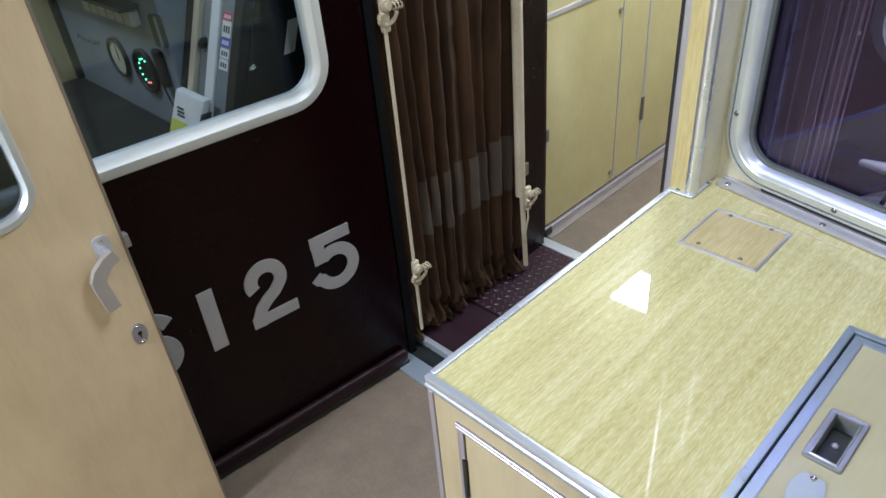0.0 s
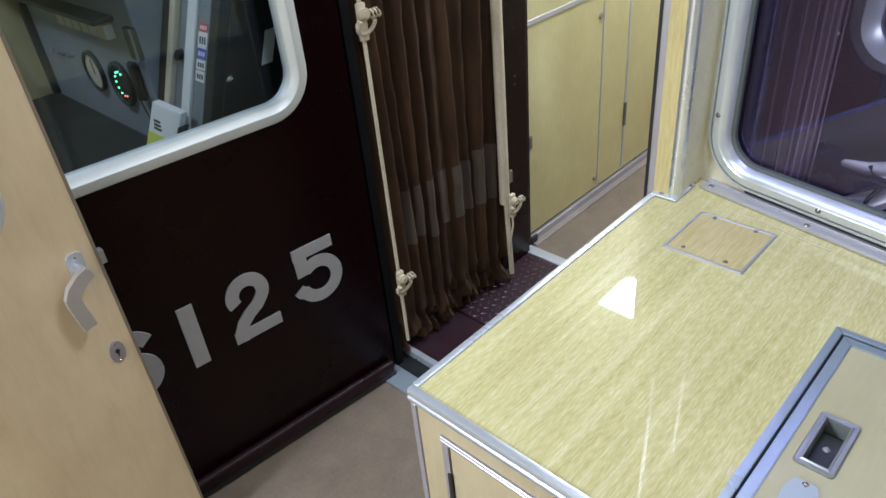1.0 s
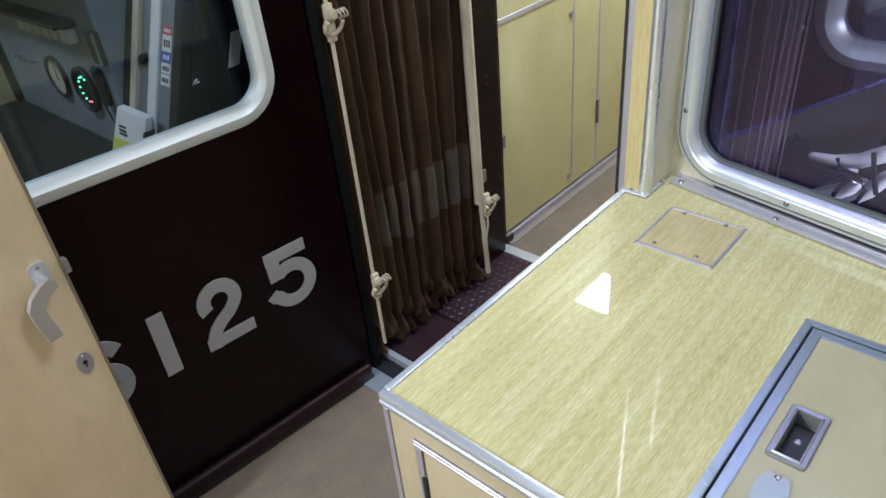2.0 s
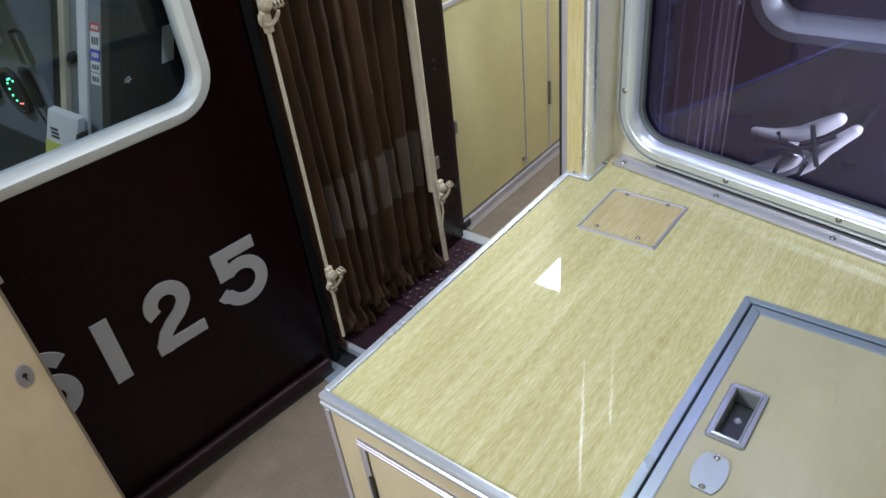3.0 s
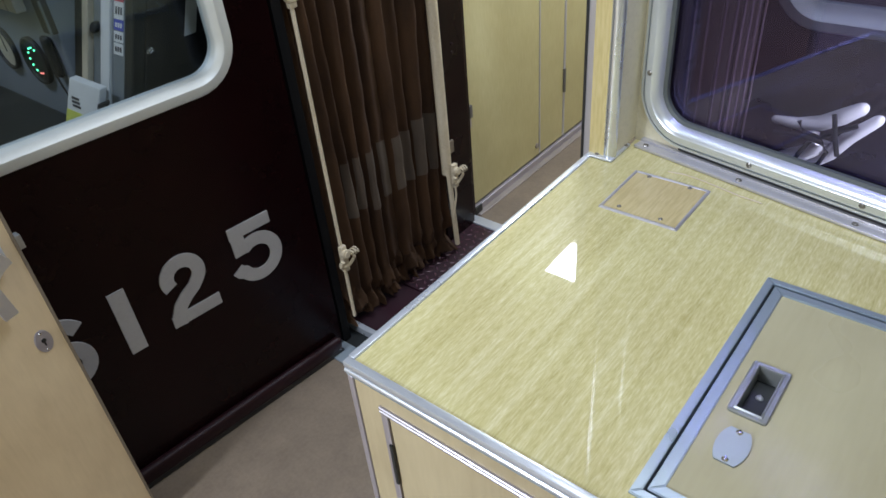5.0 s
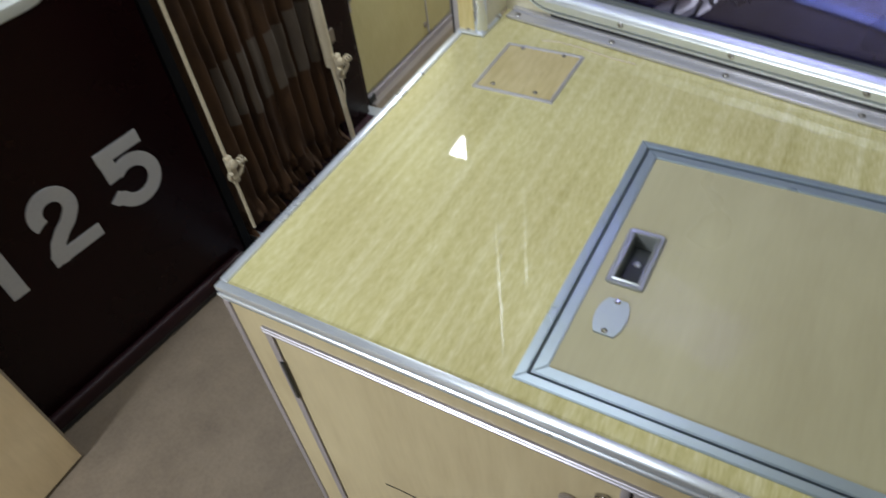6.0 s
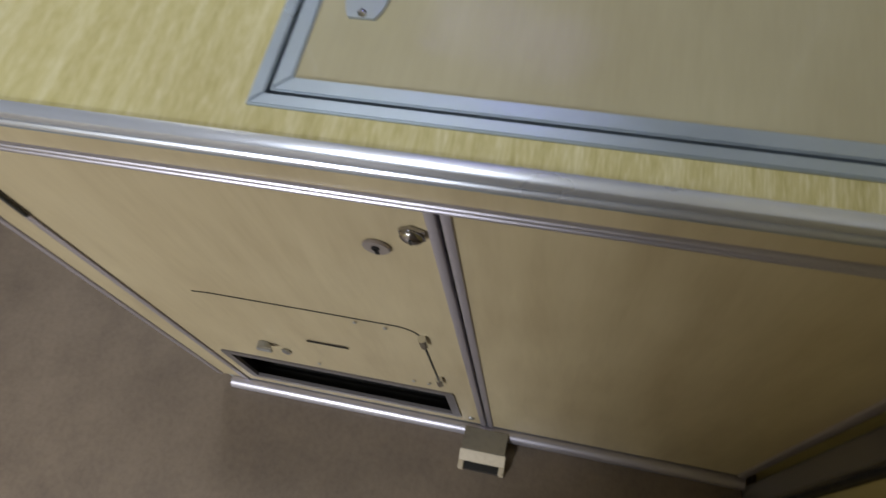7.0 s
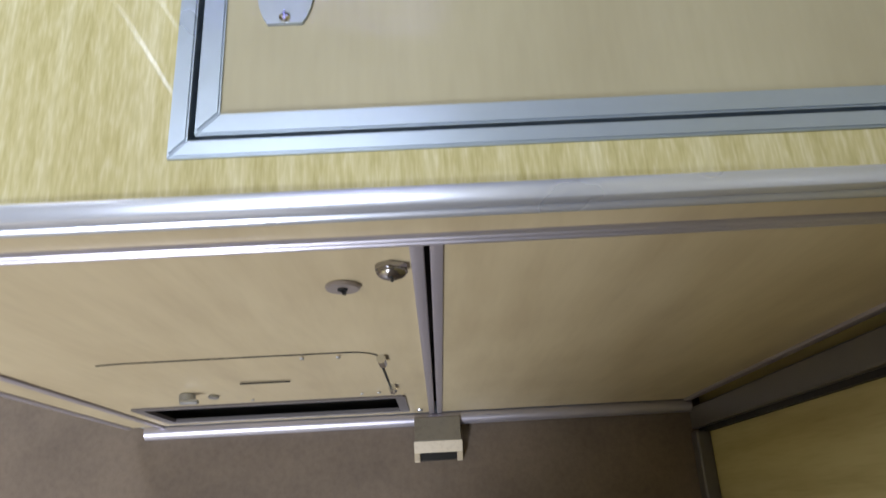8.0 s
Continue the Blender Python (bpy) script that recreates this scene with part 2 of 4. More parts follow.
def tube(points, r, sides=12, r_end=None, cap=True, flat=1.0):
    """A round bar swept along points; r is one radius or one for each point; flat squeezes it along its second axis."""
    bm = bmesh.new()
    pts = [Vector(p) for p in points]
    rings = []
    for i, p in enumerate(pts):
        d = (pts[min(i + 1, len(pts) - 1)] - pts[max(i - 1, 0)]).normalized()
        ref = Vector((0, 0, 1)) if abs(d.z) < 0.9 else Vector((0, 1, 0))
        a = d.cross(ref).normalized()
        b = d.cross(a).normalized()
        rr = r[i] if isinstance(r, list) else r if r_end is None else r + (r_end - r) * i / (len(pts) - 1)
        rings.append([bm.verts.new(p + a * rr * math.cos(2 * math.pi * k / sides) + b * rr * flat * math.sin(2 * math.pi * k / sides)) for k in range(sides)])
    for u, w in zip(rings, rings[1:]):
        for k in range(sides):
            bm.faces.new((u[k], u[(k + 1) % sides], w[(k + 1) % sides], w[k]))
    if cap:
        bm.faces.new(rings[0])
        bm.faces.new(rings[-1])
    return bm


def disc(centre, axis, r, depth, bevel=0.0, sides=24, squash=1.0):
    """A round plate; squash below 1 makes it oval across z or x."""
    bm = bmesh.new()
    bmesh.ops.create_cone(bm, cap_ends=True, segments=sides, radius1=r, radius2=r, depth=depth)
    for v in bm.verts:
        v.co.x *= squash
    if bevel:
        bmesh.ops.bevel(bm, geom=[e for e in bm.edges if len(e.link_faces) == 2 and abs(e.verts[0].co.z - e.verts[1].co.z) < 1e-6], offset=bevel, segments=2, affect="EDGES")
    q = Vector(axis).to_track_quat("Z", "Y").to_matrix().to_4x4()
    bm.transform(Matrix.Translation(centre) @ q)
    return bm


def screw_head(centre, axis, r=0.0045):
    bm = bmesh.new()
    bmesh.ops.create_uvsphere(bm, u_segments=12, v_segments=6, radius=r)
    bmesh.ops.delete(bm, geom=[v for v in bm.verts if v.co.z < -1e-5], context="VERTS")
    for v in bm.verts:
        v.co.z *= 0.55
    box(-r * 0.75, r * 0.75, -r * 0.12, r * 0.12, r * 0.35, r * 0.6, bm=bm)
    q = Vector(axis).to_track_quat("Z", "Y").to_matrix().to_4x4()
    bm.transform(Matrix.Translation(centre) @ q)
    return bm


def rounded(x0, x1, y0, y1, r, n=8):
    out = []
    r = max(r, 0.0005)
    for cx, cy, a0 in ((x1 - r, y1 - r, 0), (x0 + r, y1 - r, 90), (x0 + r, y0 + r, 180), (x1 - r, y0 + r, 270)):
        for k in range(n + 1):
            a = radians(a0 + 90 * k / n)
            out.append((cx + r * math.cos(a), cy + r * math.sin(a)))
    return out


def ring(rect, r, profile, close=True):
    """A frame in the xz plane: profile of (inset, height), height towards -y."""
    bm = bmesh.new()
    x0, x1, z0, z1 = rect
    loops = []
    for d, h in profile:
        loops.append([bm.verts.new((x, -h, z)) for x, z in rounded(x0 + d, x1 - d, z0 + d, z1 - d, r - d)])
    if close:
        loops.append(loops[0])
    for u, w in zip(loops, loops[1:]):
        for k in range(len(u)):
            bm.faces.new((u[k], u[(k + 1) % len(u)], w[(k + 1) % len(u)], w[k]))
    return bm


def holed(rect, hole, r, thick):
    """A slab in the xz plane from y = 0 to y = thick, with one rounded opening through it."""
    bm = bmesh.new()
    loops = []
    for (x0, x1, z0, z1), rr, y in ((rect, 0.0, 0), (hole, r, 0), (hole, r, thick), (rect, 0.0, thick)):
        loops.append([bm.verts.new((x, y, z)) for x, z in rounded(x0, x1, z0, z1, rr)])
    loops.append(loops[0])
    for u, w in zip(loops, loops[1:]):
        for k in range(len(u)):
            bm.faces.new((u[k], u[(k + 1) % len(u)], w[(k + 1) % len(u)], w[k]))
    return bm


def pane_of(hole, r, y, thick=0.005):
    bm = bmesh.new()
    f = [bm.verts.new((x, y, z)) for x, z in rounded(*hole, r)]
    bm.faces.new(f)
    ext = bmesh.ops.extrude_face_region(bm, geom=bm.faces[:])
    for v in [g for g in ext["geom"] if isinstance(g, bmesh.types.BMVert)]:
        v.co.y += thick
    return bm


def prism(outline, y0, y1):
    """A flat shape in the xz plane given thickness."""
    bm = bmesh.new()
    a = [bm.verts.new((x, y0, z)) for x, z in outline]
    b = [bm.verts.new((x, y1, z)) for x, z in outline]
    bm.faces.new(a)
    bm.faces.new(b)
    for k in range(len(a)):
        bm.faces.new((a[k], a[(k + 1) % len(a)], b[(k + 1) % len(a)], b[k]))
    return bm


def stroke(points, width, y0, y1):
    """A flat stroke of even width along a line in the xz plane."""
    pts = [Vector((x, z)) for x, z in points]
    left, right = [], []
    for i, p in enumerate(pts):
        if i == 0:
            d0 = d1 = (pts[1] - p).normalized()
        elif i == len(pts) - 1:
            d0 = d1 = (p - pts[i - 1]).normalized()
        else:
            d0, d1 = (p - pts[i - 1]).normalized(), (pts[i + 1] - p).normalized()
        t = (d0 + d1).normalized()
        n = Vector((-t.y, t.x)) * (width / 2 / max(0.4, t.dot(d0)))
        left.append(p + n)
        right.append(p - n)
    bm = bmesh.new()
    rows = [[bm.verts.new((q.x, y, q.y)) for q in side] for side, y in ((left, y0), (right, y0), (right, y1), (left, y1))]
    for a, b in zip(rows, rows[1:] + rows[:1]):
        for k in range(len(pts) - 1):
            bm.faces.new((a[k], a[k + 1], b[k + 1], b[k]))
    for k in (0, len(pts) - 1):
        bm.faces.new([r[k] for r in rows])
    return bm


def arc(cx, cz, rx, rz, a0, a1, n=16):
    return [(cx + rx * math.cos(radians(a0 + (a1 - a0) * k / n)), cz + rz * math.sin(radians(a0 + (a1 - a0) * k / n))) for k in range(n + 1)]


# ---- the shell of the cab ----
solo("floor", box(-3.4, 1.06, -0.45, 2.8, -0.05, 0.0), LINO, "mottled beige linoleum floor of the cab", "floor", kind="structure")
solo("ceiling", box(-0.45, 1.3, -0.45, 2.8, 2.15, 2.2), WALLCREAM, "plain cream panelled cab ceiling", "ceiling", kind="structure")
rear = thing("wall_rear", "unseen cab partition with an open doorway, darkened on the right", "wall", (-0.47, 1.0, 0), kind="structure")
# Out of view; its edge and brown tone are set to shade the cab.
part("partition_right", box(-0.49, -0.45, -0.45, 0.42, 0.0, 2.2), PARTDARK, rear)
part("partition_left", box(-0.49, -0.45, 1.42, 2.8, 0.0, 2.2), WALLCREAM, rear)
part("partition_head", box(-0.49, -0.45, 0.42, 1.42, 1.98, 2.2), WALLCREAM, rear)
solo("saloon_ceiling", box(-3.4, -0.45, -0.45, 2.8, 2.2, 2.25), WALLCREAM, "plain cream saloon ceiling", "ceiling", kind="structure")
solo("saloon_end", box(-3.44, -3.4, -0.45, 2.8, -0.05, 2.25), WALLCREAM, "plain cream saloon end wall", "wall", kind="structure")
solo("saloon_side", box(-3.4, -0.6, -0.49, -0.45, -0.05, 2.25), WALLCREAM, "plain cream saloon side wall", "wall", kind="structure")
solo("wall_driver_side", box(-3.4, 1.3, 2.8, 2.84, -0.05, 2.2), LOCKER, "yellow laminate side wall beside the driver", "wall", kind="structure")
solo("wall_driver_front", box(1.24, 1.3, 1.62, 2.8, -0.05, 2.2), DARKGREY, "dark front wall before the driver", "wall", kind="structure")
solo("wall_header", box(1.2, 1.3, 0.69, 1.62, 1.92, 2.15), WALLCREAM, "cream panel above the gangway doorway", "wall", kind="structure")

side = thing("wall_side", "yellowish wood laminate side wall with grey trims", "wall", kind="structure")
part("wall_panel", box(-0.6, 1.3, -0.45, -0.395, -0.05, 2.15), SIDEWOOD, side)
part("corner_trim", box(0.436, 0.474, -0.395, -0.372, 0.0, 2.15, 0.003), DARKTRIM, side, "dull grey corner strip")
part("corner_groove", box(0.428, 0.436, -0.395, -0.385, 0.0, 2.15), BLACK, side)
part("base_rail", box(-0.6, 0.43, -0.395, -0.368, 0.0, 0.03, 0.004), DARKTRIM, side, "dull grey metal skirting rail")

# ---- worktop ----
FX, LY, TOPZ, RY = 0.487, 0.652, 0.95, -0.37   # front face, passage edge, height, side wall
HX0, HX1, HY0, HY1 = 0.521, 0.965, -0.3, 0.247  # hatch frame
top = thing("worktop", "yellow wood-grain laminate worktop with aluminium edging", "worktop", (0.8, 0.2, 0.9))
for x0, x1, y0, y1 in ((FX + 0.004, HX0, RY, LY - 0.004), (HX1, 1.15, RY, LY - 0.004), (HX0, HX1, HY1, LY - 0.004), (HX0, HX1, RY, HY0), (1.15, 1.26, RY, 0.60)):
    part("laminate_top", box(x0, x1, y0, y1, 0.925, TOPZ), TOP, top)
part("front_edging", box(FX - 0.004, FX + 0.009, RY, LY, 0.9425, 0.9535, 0.0025, 2), ALU, top, "worn aluminium nosing", smooth=True)
part("edging_groove", box(FX + 0.0005, FX + 0.004, RY, LY - 0.001, 0.939, 0.9425), DARKTRIM, top, "dark groove in the nosing")
part("edging_bead", tube([(FX - 0.0008, RY, 0.9365), (FX - 0.0008, LY - 0.001, 0.9365)], 0.0042, 12), ALU, top, smooth=True)
part("front_edging_lip", box(FX - 0.002, FX + 0.004, RY, LY, 0.926, 0.932, 0.0015), ALUDARK, top, smooth=True)
part("side_edging", box(FX + 0.009, 1.165, LY - 0.011, LY + 0.002, 0.934, 0.9535, 0.003, 3), ALU, top, "worn aluminium nosing", smooth=True)


def mitred(x0, x1, y0, y1, w, z0, z1, which):
    """One side of a flat frame with mitred ends."""
    outer = [(x0, y0), (x1, y0), (x1, y1), (x0, y1)]
    inner = [(x0 + w, y0 + w), (x1 - w, y0 + w), (x1 - w, y1 - w), (x0 + w, y1 - w)]
    a, b = which, (which + 1) % 4
    gap = 0.0004
    quad = [Vector(outer[a]), Vector(outer[b]), Vector(inner[b]), Vector(inner[a])]
    mid = sum(quad, Vector((0, 0))) / 4
    bm = bmesh.new()
    lo = [bm.verts.new((*(q + (mid - q).normalized() * gap), z0)) for q in quad]
    hi = [bm.verts.new((*(q + (mid - q).normalized() * gap), z1)) for q in quad]
    bm.faces.new(lo)
    f = bm.faces.new(hi)
    for k in range(4):
        bm.faces.new((lo[k], lo[(k + 1) % 4], hi[(k + 1) % 4], hi[k]))
    bmesh.ops.bevel(bm, geom=list(f.edges), offset=0.0012, segments=2, affect="EDGES")
    return bm


for k in range(4):
    part("hatch_frame", mitred(HX0, HX1, HY0, HY1, 0.0115, 0.936, 0.953, k), ALUDARK, top, "dull aluminium frame strip")
# Black box under the lid, so that the gap round it looks deep in shade.
part("hatch_well", box(HX0 + 0.002, HX1 - 0.002, HY0, HY1 - 0.002, 0.86, 0.9), BLACK, top)
lid = part("hatch_lid", holed((HX0 + 0.029, HX1 - 0.029, HY0 + 0.029, HY1 - 0.029), (0.7005, 0.7815, 0.1665, 0.1965), 0.003, 0.0195), LID, top, "dull beige laminate lid", m=Matrix.Translation((0, 0, 0.9495)) @ Matrix.Rotation(radians(-90), 4, "X"))
for k in range(4):
    part("lid_trim", mitred(HX0 + 0.0152, HX1 - 0.0152, HY0 + 0.0152, HY1 - 0.0152, 0.0145, 0.93, 0.9522, k), ALUDARK, lid, "dull aluminium lid edging")

# flush pull: a rimmed plate with a deep well
plate_m = Matrix.Translation((0.741, 0.1815, 0.9495)) @ Matrix.Rotation(radians(-90), 4, "X")
pull = part("flush_pull", ring((-0.049, 0.049, -0.0235, 0.0235), 0.005, [(0, 0), (0, 0.0025), (0.0015, 0.0035), (0.0065, 0.0032), (0.0075, 0.0046), (0.0088, 0.0046), (0.0098, 0.002), (0.0102, -0.02), (0.004, -0.021), (0.004, 0)], True), PULL, lid, "stainless steel flush pull", m=plate_m, smooth=True)
well = box(0.698, 0.784, 0.164, 0.199, 0.9265, 0.9285)
part("pull_well", well, DARKGREY, pull)
part("pull_screw", screw_head((0.752, 0.182, 0.9285), (0, 0, 1), 0.005), STEEL, pull)
part("pull_screw", screw_head((0.712, 0.182, 0.9285), (0, 0, 1), 0.005), STEEL, pull)
barrel = [(x, 0.0185 * math.sqrt(1 - (x / 0.034) ** 2)) for x in [-0.027 + 0.0045 * k for k in range(13)]]
esc = part("lock_cover", prism(barrel + [(x, -y) for x, y in reversed(barrel)], -0.0024, 0.0), COVERALU, lid, "barrel-shaped aluminium lock cover", m=Matrix.Translation((0.643, 0.179, 0.9496)) @ Matrix.Rotation(radians(-90), 4, "X"))
for sx in (-0.0225, 0.0225):
    part("cover_screw", screw_head((0.643 + sx, 0.179, 0.952), (0, 0, 1), 0.0042), CHROME, esc)

# small screwed cover plate
PX0, PX1, PY0, PY1 = 1.004, 1.146, 0.405, 0.546
cover = part("cover_plate", box(PX0 + 0.005, PX1 - 0.005, PY0 + 0.005, PY1 - 0.005, 0.945, 0.9515, 0.0006), PLATE, top, "tan laminate cover plate")
for k in range(4):
    part("plate_trim", mitred(PX0, PX1, PY0, PY1, 0.0055, 0.945, 0.9532, k), LEDGE, cover)
for sx, sy in ((1.022, 0.516), (1.022, 0.441), (1.137, 0.515), (1.137, 0.439)):
    part("plate_screw", screw_head((sx, sy, 0.9513), (0, 0, 1), 0.0042), SCREWMETAL, cover)

# ---- cabinet below the worktop ----
cab = thing("cabinet", "beige laminate cab cabinet with aluminium trims", "cabinet", (0.7, 0.1, 0))
OPY0, OPY1, OPZ0, OPZ1 = 0.14, 0.555, 0.075, 0.245
part("carcass_side", box(FX + 0.021, 1.2, LY - 0.03, LY - 0.006, 0.0, 0.925), FRONT, cab)
part("corner_strip", box(FX - 0.003, FX + 0.008, LY - 0.014, LY - 0.002, 0.03, 0.928, 0.003, 3), LILAC, cab, "anodised corner strip", smooth=True)
part("top_rail", box(FX, FX + 0.02, RY, LY - 0.014, 0.898, 0.93), FRONT, cab)
part("left_stile", box(FX, FX + 0.02, 0.592, LY - 0.014, 0.03, 0.898), FRONT, cab)
part("trim_backing", box(FX - 0.001, FX + 0.006, RY, 0.594, 0.884, 0.898, 0.0005), LILAC, cab)
for z in (0.8945, 0.8875):
    part("head_trim", tube([(FX - 0.0015, RY, z), (FX - 0.0015, 0.594, z)], 0.0031, 12), RIDGE, cab, "ribbed anodised head trim", smooth=True)
part("hinge_stile", box(FX - 0.003, FX + 0.006, 0.581, 0.594, 0.03, 0.886, 0.002), LILAC, cab, smooth=True)
part("backing", box(FX + 0.02, FX + 0.024, RY, LY - 0.03, OPZ1, 0.9), BLACK, cab)
part("kick_rail", tube([(FX - 0.008, LY - 0.035, 0.018), (FX - 0.008, RY, 0.018)], 0.014, 14), RIDGE, cab, "round aluminium kick rail", smooth=True)
part("plinth", box(FX + 0.002, FX + 0.02, RY, LY - 0.02, 0.0, 0.03), ALUDARK, cab)

# hinged door with a low opening
DW0, DW1 = 0.1, 0.579
TO_FRONT = Matrix.Translation((FX, 0, 0)) @ Matrix.Rotation(radians(-90), 4, "Z")
leaf = part("cabinet_door", holed((-DW1, -DW0, 0.033, 0.883), (-OPY1, -OPY0, OPZ0, OPZ1), 0.006, 0.018), FRONT, cab, m=TO_FRONT)
part("closing_strip", box(FX - 0.003, FX + 0.006, 0.0965, 0.1065, 0.033, 0.883, 0.0015), LILAC, leaf, smooth=True)
part("door_hinge", box(FX - 0.006, FX - 0.002, 0.579, 0.585, 0.735, 0.825, 0.001), DARKGREY, leaf, "dark pin hinge")
part("opening_frame", ring((-OPY1, -OPY0, OPZ0, OPZ1), 0.006, [(0, 0), (0, 0.003), (0.015, 0.003), (0.0155, -0.003)], False), OPENTRIM, leaf, m=Matrix.Translation((FX, 0, 0)) @ Matrix.Rotation(radians(-90), 4, "Z"))
# Reveal and recess are lined in black for the shade inside the opening.
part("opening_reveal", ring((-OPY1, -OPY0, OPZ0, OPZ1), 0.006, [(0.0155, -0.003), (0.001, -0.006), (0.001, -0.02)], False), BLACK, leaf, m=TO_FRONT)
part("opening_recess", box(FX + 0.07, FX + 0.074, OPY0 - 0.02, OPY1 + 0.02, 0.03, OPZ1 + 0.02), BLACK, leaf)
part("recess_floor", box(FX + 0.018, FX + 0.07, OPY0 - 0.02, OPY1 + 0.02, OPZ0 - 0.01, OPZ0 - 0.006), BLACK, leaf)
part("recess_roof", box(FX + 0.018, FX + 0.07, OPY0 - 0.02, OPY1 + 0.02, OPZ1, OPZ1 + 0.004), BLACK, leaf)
dome = bmesh.new()
bmesh.ops.create_uvsphere(dome, u_segments=24, v_segments=14, radius=0.0112)
dome.transform(Matrix.Translation((FX - 0.0055, 0.121, 0.838)) @ Matrix.Diagonal((0.5, 1, 1, 1)))
knob = part("knob", dome, DARKCHROME, leaf, "chrome turn knob", smooth=True)
part("knob_collar", disc((FX - 0.003, 0.121, 0.838), (-1, 0, 0), 0.0135, 0.006, 0.0015, 6), DARKCHROME, knob, smooth=True)
part("knob_slot", box(FX - 0.0116, FX - 0.0095, 0.1197, 0.1223, 0.833, 0.843, 0.0006), DARKGREY, knob)
key = part("lock_plate", disc((FX - 0.002, 0.162, 0.797), (-1, 0, 0), 0.0138, 0.004, 0.001, 28), LOCKTAN, leaf, "round steel lock plate", smooth=True)
part("keyhole", disc((FX - 0.0045, 0.162, 0.799), (-1, 0, 0), 0.004, 0.002), BLACK, key)
part("key_slot", box(FX - 0.0055, FX - 0.003, 0.1605, 0.1635, 0.787, 0.8), BLACK, key)

# letter-flap in the door
flap = part("flap", prism([(-x, z) for x, z in rounded(0.158, 0.47, 0.262, 0.556, 0.03)], -0.0004, 0.0), FRONT, leaf, "flush flap with rounded corners", m=Matrix.Translation((FX, 0, 0)) @ Matrix.Rotation(radians(-90), 4, "Z"))
groove = stroke([(-0.466, 0.5525), (-0.44, 0.5565), (-0.3, 0.5575)] + arc(-0.188, 0.525, 0.0315, 0.0315, 90, 0, 10) + [(-0.1565, 0.3)], 0.0028, -0.0009, 0.0)
part("flap_gap", groove, BLACK, leaf, "dark shadow gap", m=Matrix.Translation((FX, 0, 0)) @ Matrix.Rotation(radians(-90), 4, "Z"))
for hz in (0.523, 0.329):
    part("flap_hinge", tube([(FX - 0.005, 0.153, hz - 0.014), (FX - 0.005, 0.153, hz + 0.014)], 0.0055, 10), CHROME, flap, "small chrome hinge", smooth=True)
part("flap_slot", box(FX - 0.0034, FX - 0.002, 0.28, 0.344, 0.412, 0.4165), BLACK, flap)
latch = part("flap_latch", disc((FX - 0.006, 0.433, 0.35), (-1, 0, 0), 0.011, 0.012, 0.002), STEEL, flap, "small steel turn latch", smooth=True)
part("latch_lever", box(FX - 0.016, FX - 0.01, 0.415, 0.44, 0.352, 0.362, 0.002), STEEL, latch, smooth=True)
part("latch_keep", disc((FX - 0.003, 0.405, 0.325), (-1, 0, 0), 0.012, 0.003, 0.0008, 20, 0.6), STEEL, flap, smooth=True)
for sy, sz in ((0.2, 0.545), (0.2, 0.29), (0.175, 0.29), (0.36, 0.285), (0.24, 0.548)):
    part("flap_screw", screw_head((FX - 0.0025, sy, sz), (-1, 0, 0), 0.003), STEEL, flap)
part("door_screw", screw_head((FX, 0.122, 0.075), (-1, 0, 0), 0.006), STEEL, leaf)

# second front panel
fixed = part("front_panel", box(FX, FX + 0.018, RY + 0.002, 0.0828, 0.033, 0.883), FRONT, cab)
part("panel_strip", box(FX - 0.003, FX + 0.006, 0.0828, 0.0925, 0.033, 0.883, 0.0015), LILAC, fixed, smooth=True)
part("panel_end_strip", box(FX - 0.004, FX + 0.006, RY + 0.002, RY + 0.016, 0.033, 0.883, 0.0015), LILAC, fixed, smooth=True)

stop = thing("door_stop", "small cream metal floor bracket beside the cabinet", "door stop", (0.435, 0.093, 0))
part("bracket_top", box(0.437, 0.478, 0.052, 0.134, 0.033, 0.037, 0.001), GRIMY, stop, "grimy tan top plate")
SLOPE = Matrix(((1, 0, 0, 0), (0, 1, 0, 0), (0.45, 0, 1, -0.45 * 0.437), (0, 0, 0, 1)))
part("bracket_lip", box(0.417, 0.4365, 0.05, 0.136, 0.033, 0.037, 0.0008), CREAMPAINT, stop, "pale sloping lip", m=SLOPE)
for y0 in (0.05, 0.126):
    part("bracket_leg", box(0.403, 0.4185, y0, y0 + 0.01, 0.0, 0.0225, 0.001), CREAMPAINT, stop)
# Black block put between the legs for the shade in the hollow notch.
part("notch_block", box(0.405, 0.476, 0.061, 0.125, 0.0, 0.018), RUBBER, stop, "black block in place of the shaded notch")

# ---- pillar beside the gangway doorway ----
pil = thing("pillar", "wood laminate pillar with rounded aluminium corner", "pillar", (1.19, 0.62, 0.95), kind="structure")
part("wood_face", box(1.158, 1.235, 0.612, 0.65, 0.954, 2.15), PILLARWOOD, pil)
part("round_corner", tube([(1.166, 0.61, 0.955), (1.166, 0.61, 2.15)], 0.0125, 28), GLOSSALU, pil, "bright rounded aluminium corner", smooth=True)
part("return_panel", box(1.172, 1.3, 0.603, 0.612, 0.955, 2.15), PALECREAM, pil)
foot = part("foot_plate", box(1.148, 1.226, 0.597, 0.65, 0.951, 0.956, 0.0015), ALU, pil, "aluminium foot plate")
part("foot_screw", screw_head((1.158, 0.632, 0.956), (0, 0, 1), 0.005), SCREWMETAL, foot)
part("foot_screw", screw_head((1.215, 0.6, 0.956), (0, 0, 1), 0.004), SCREWMETAL, foot)
jamb = part("door_jamb", box(1.185, 1.22, 0.654, 0.678, 0.0, 2.0, 0.003), LEDGE, pil, "lilac-grey metal door jamb")
part("jamb_seal", box(1.222, 1.285, 0.66, 0.703, 0.0, 2.0), RUBBER, pil)

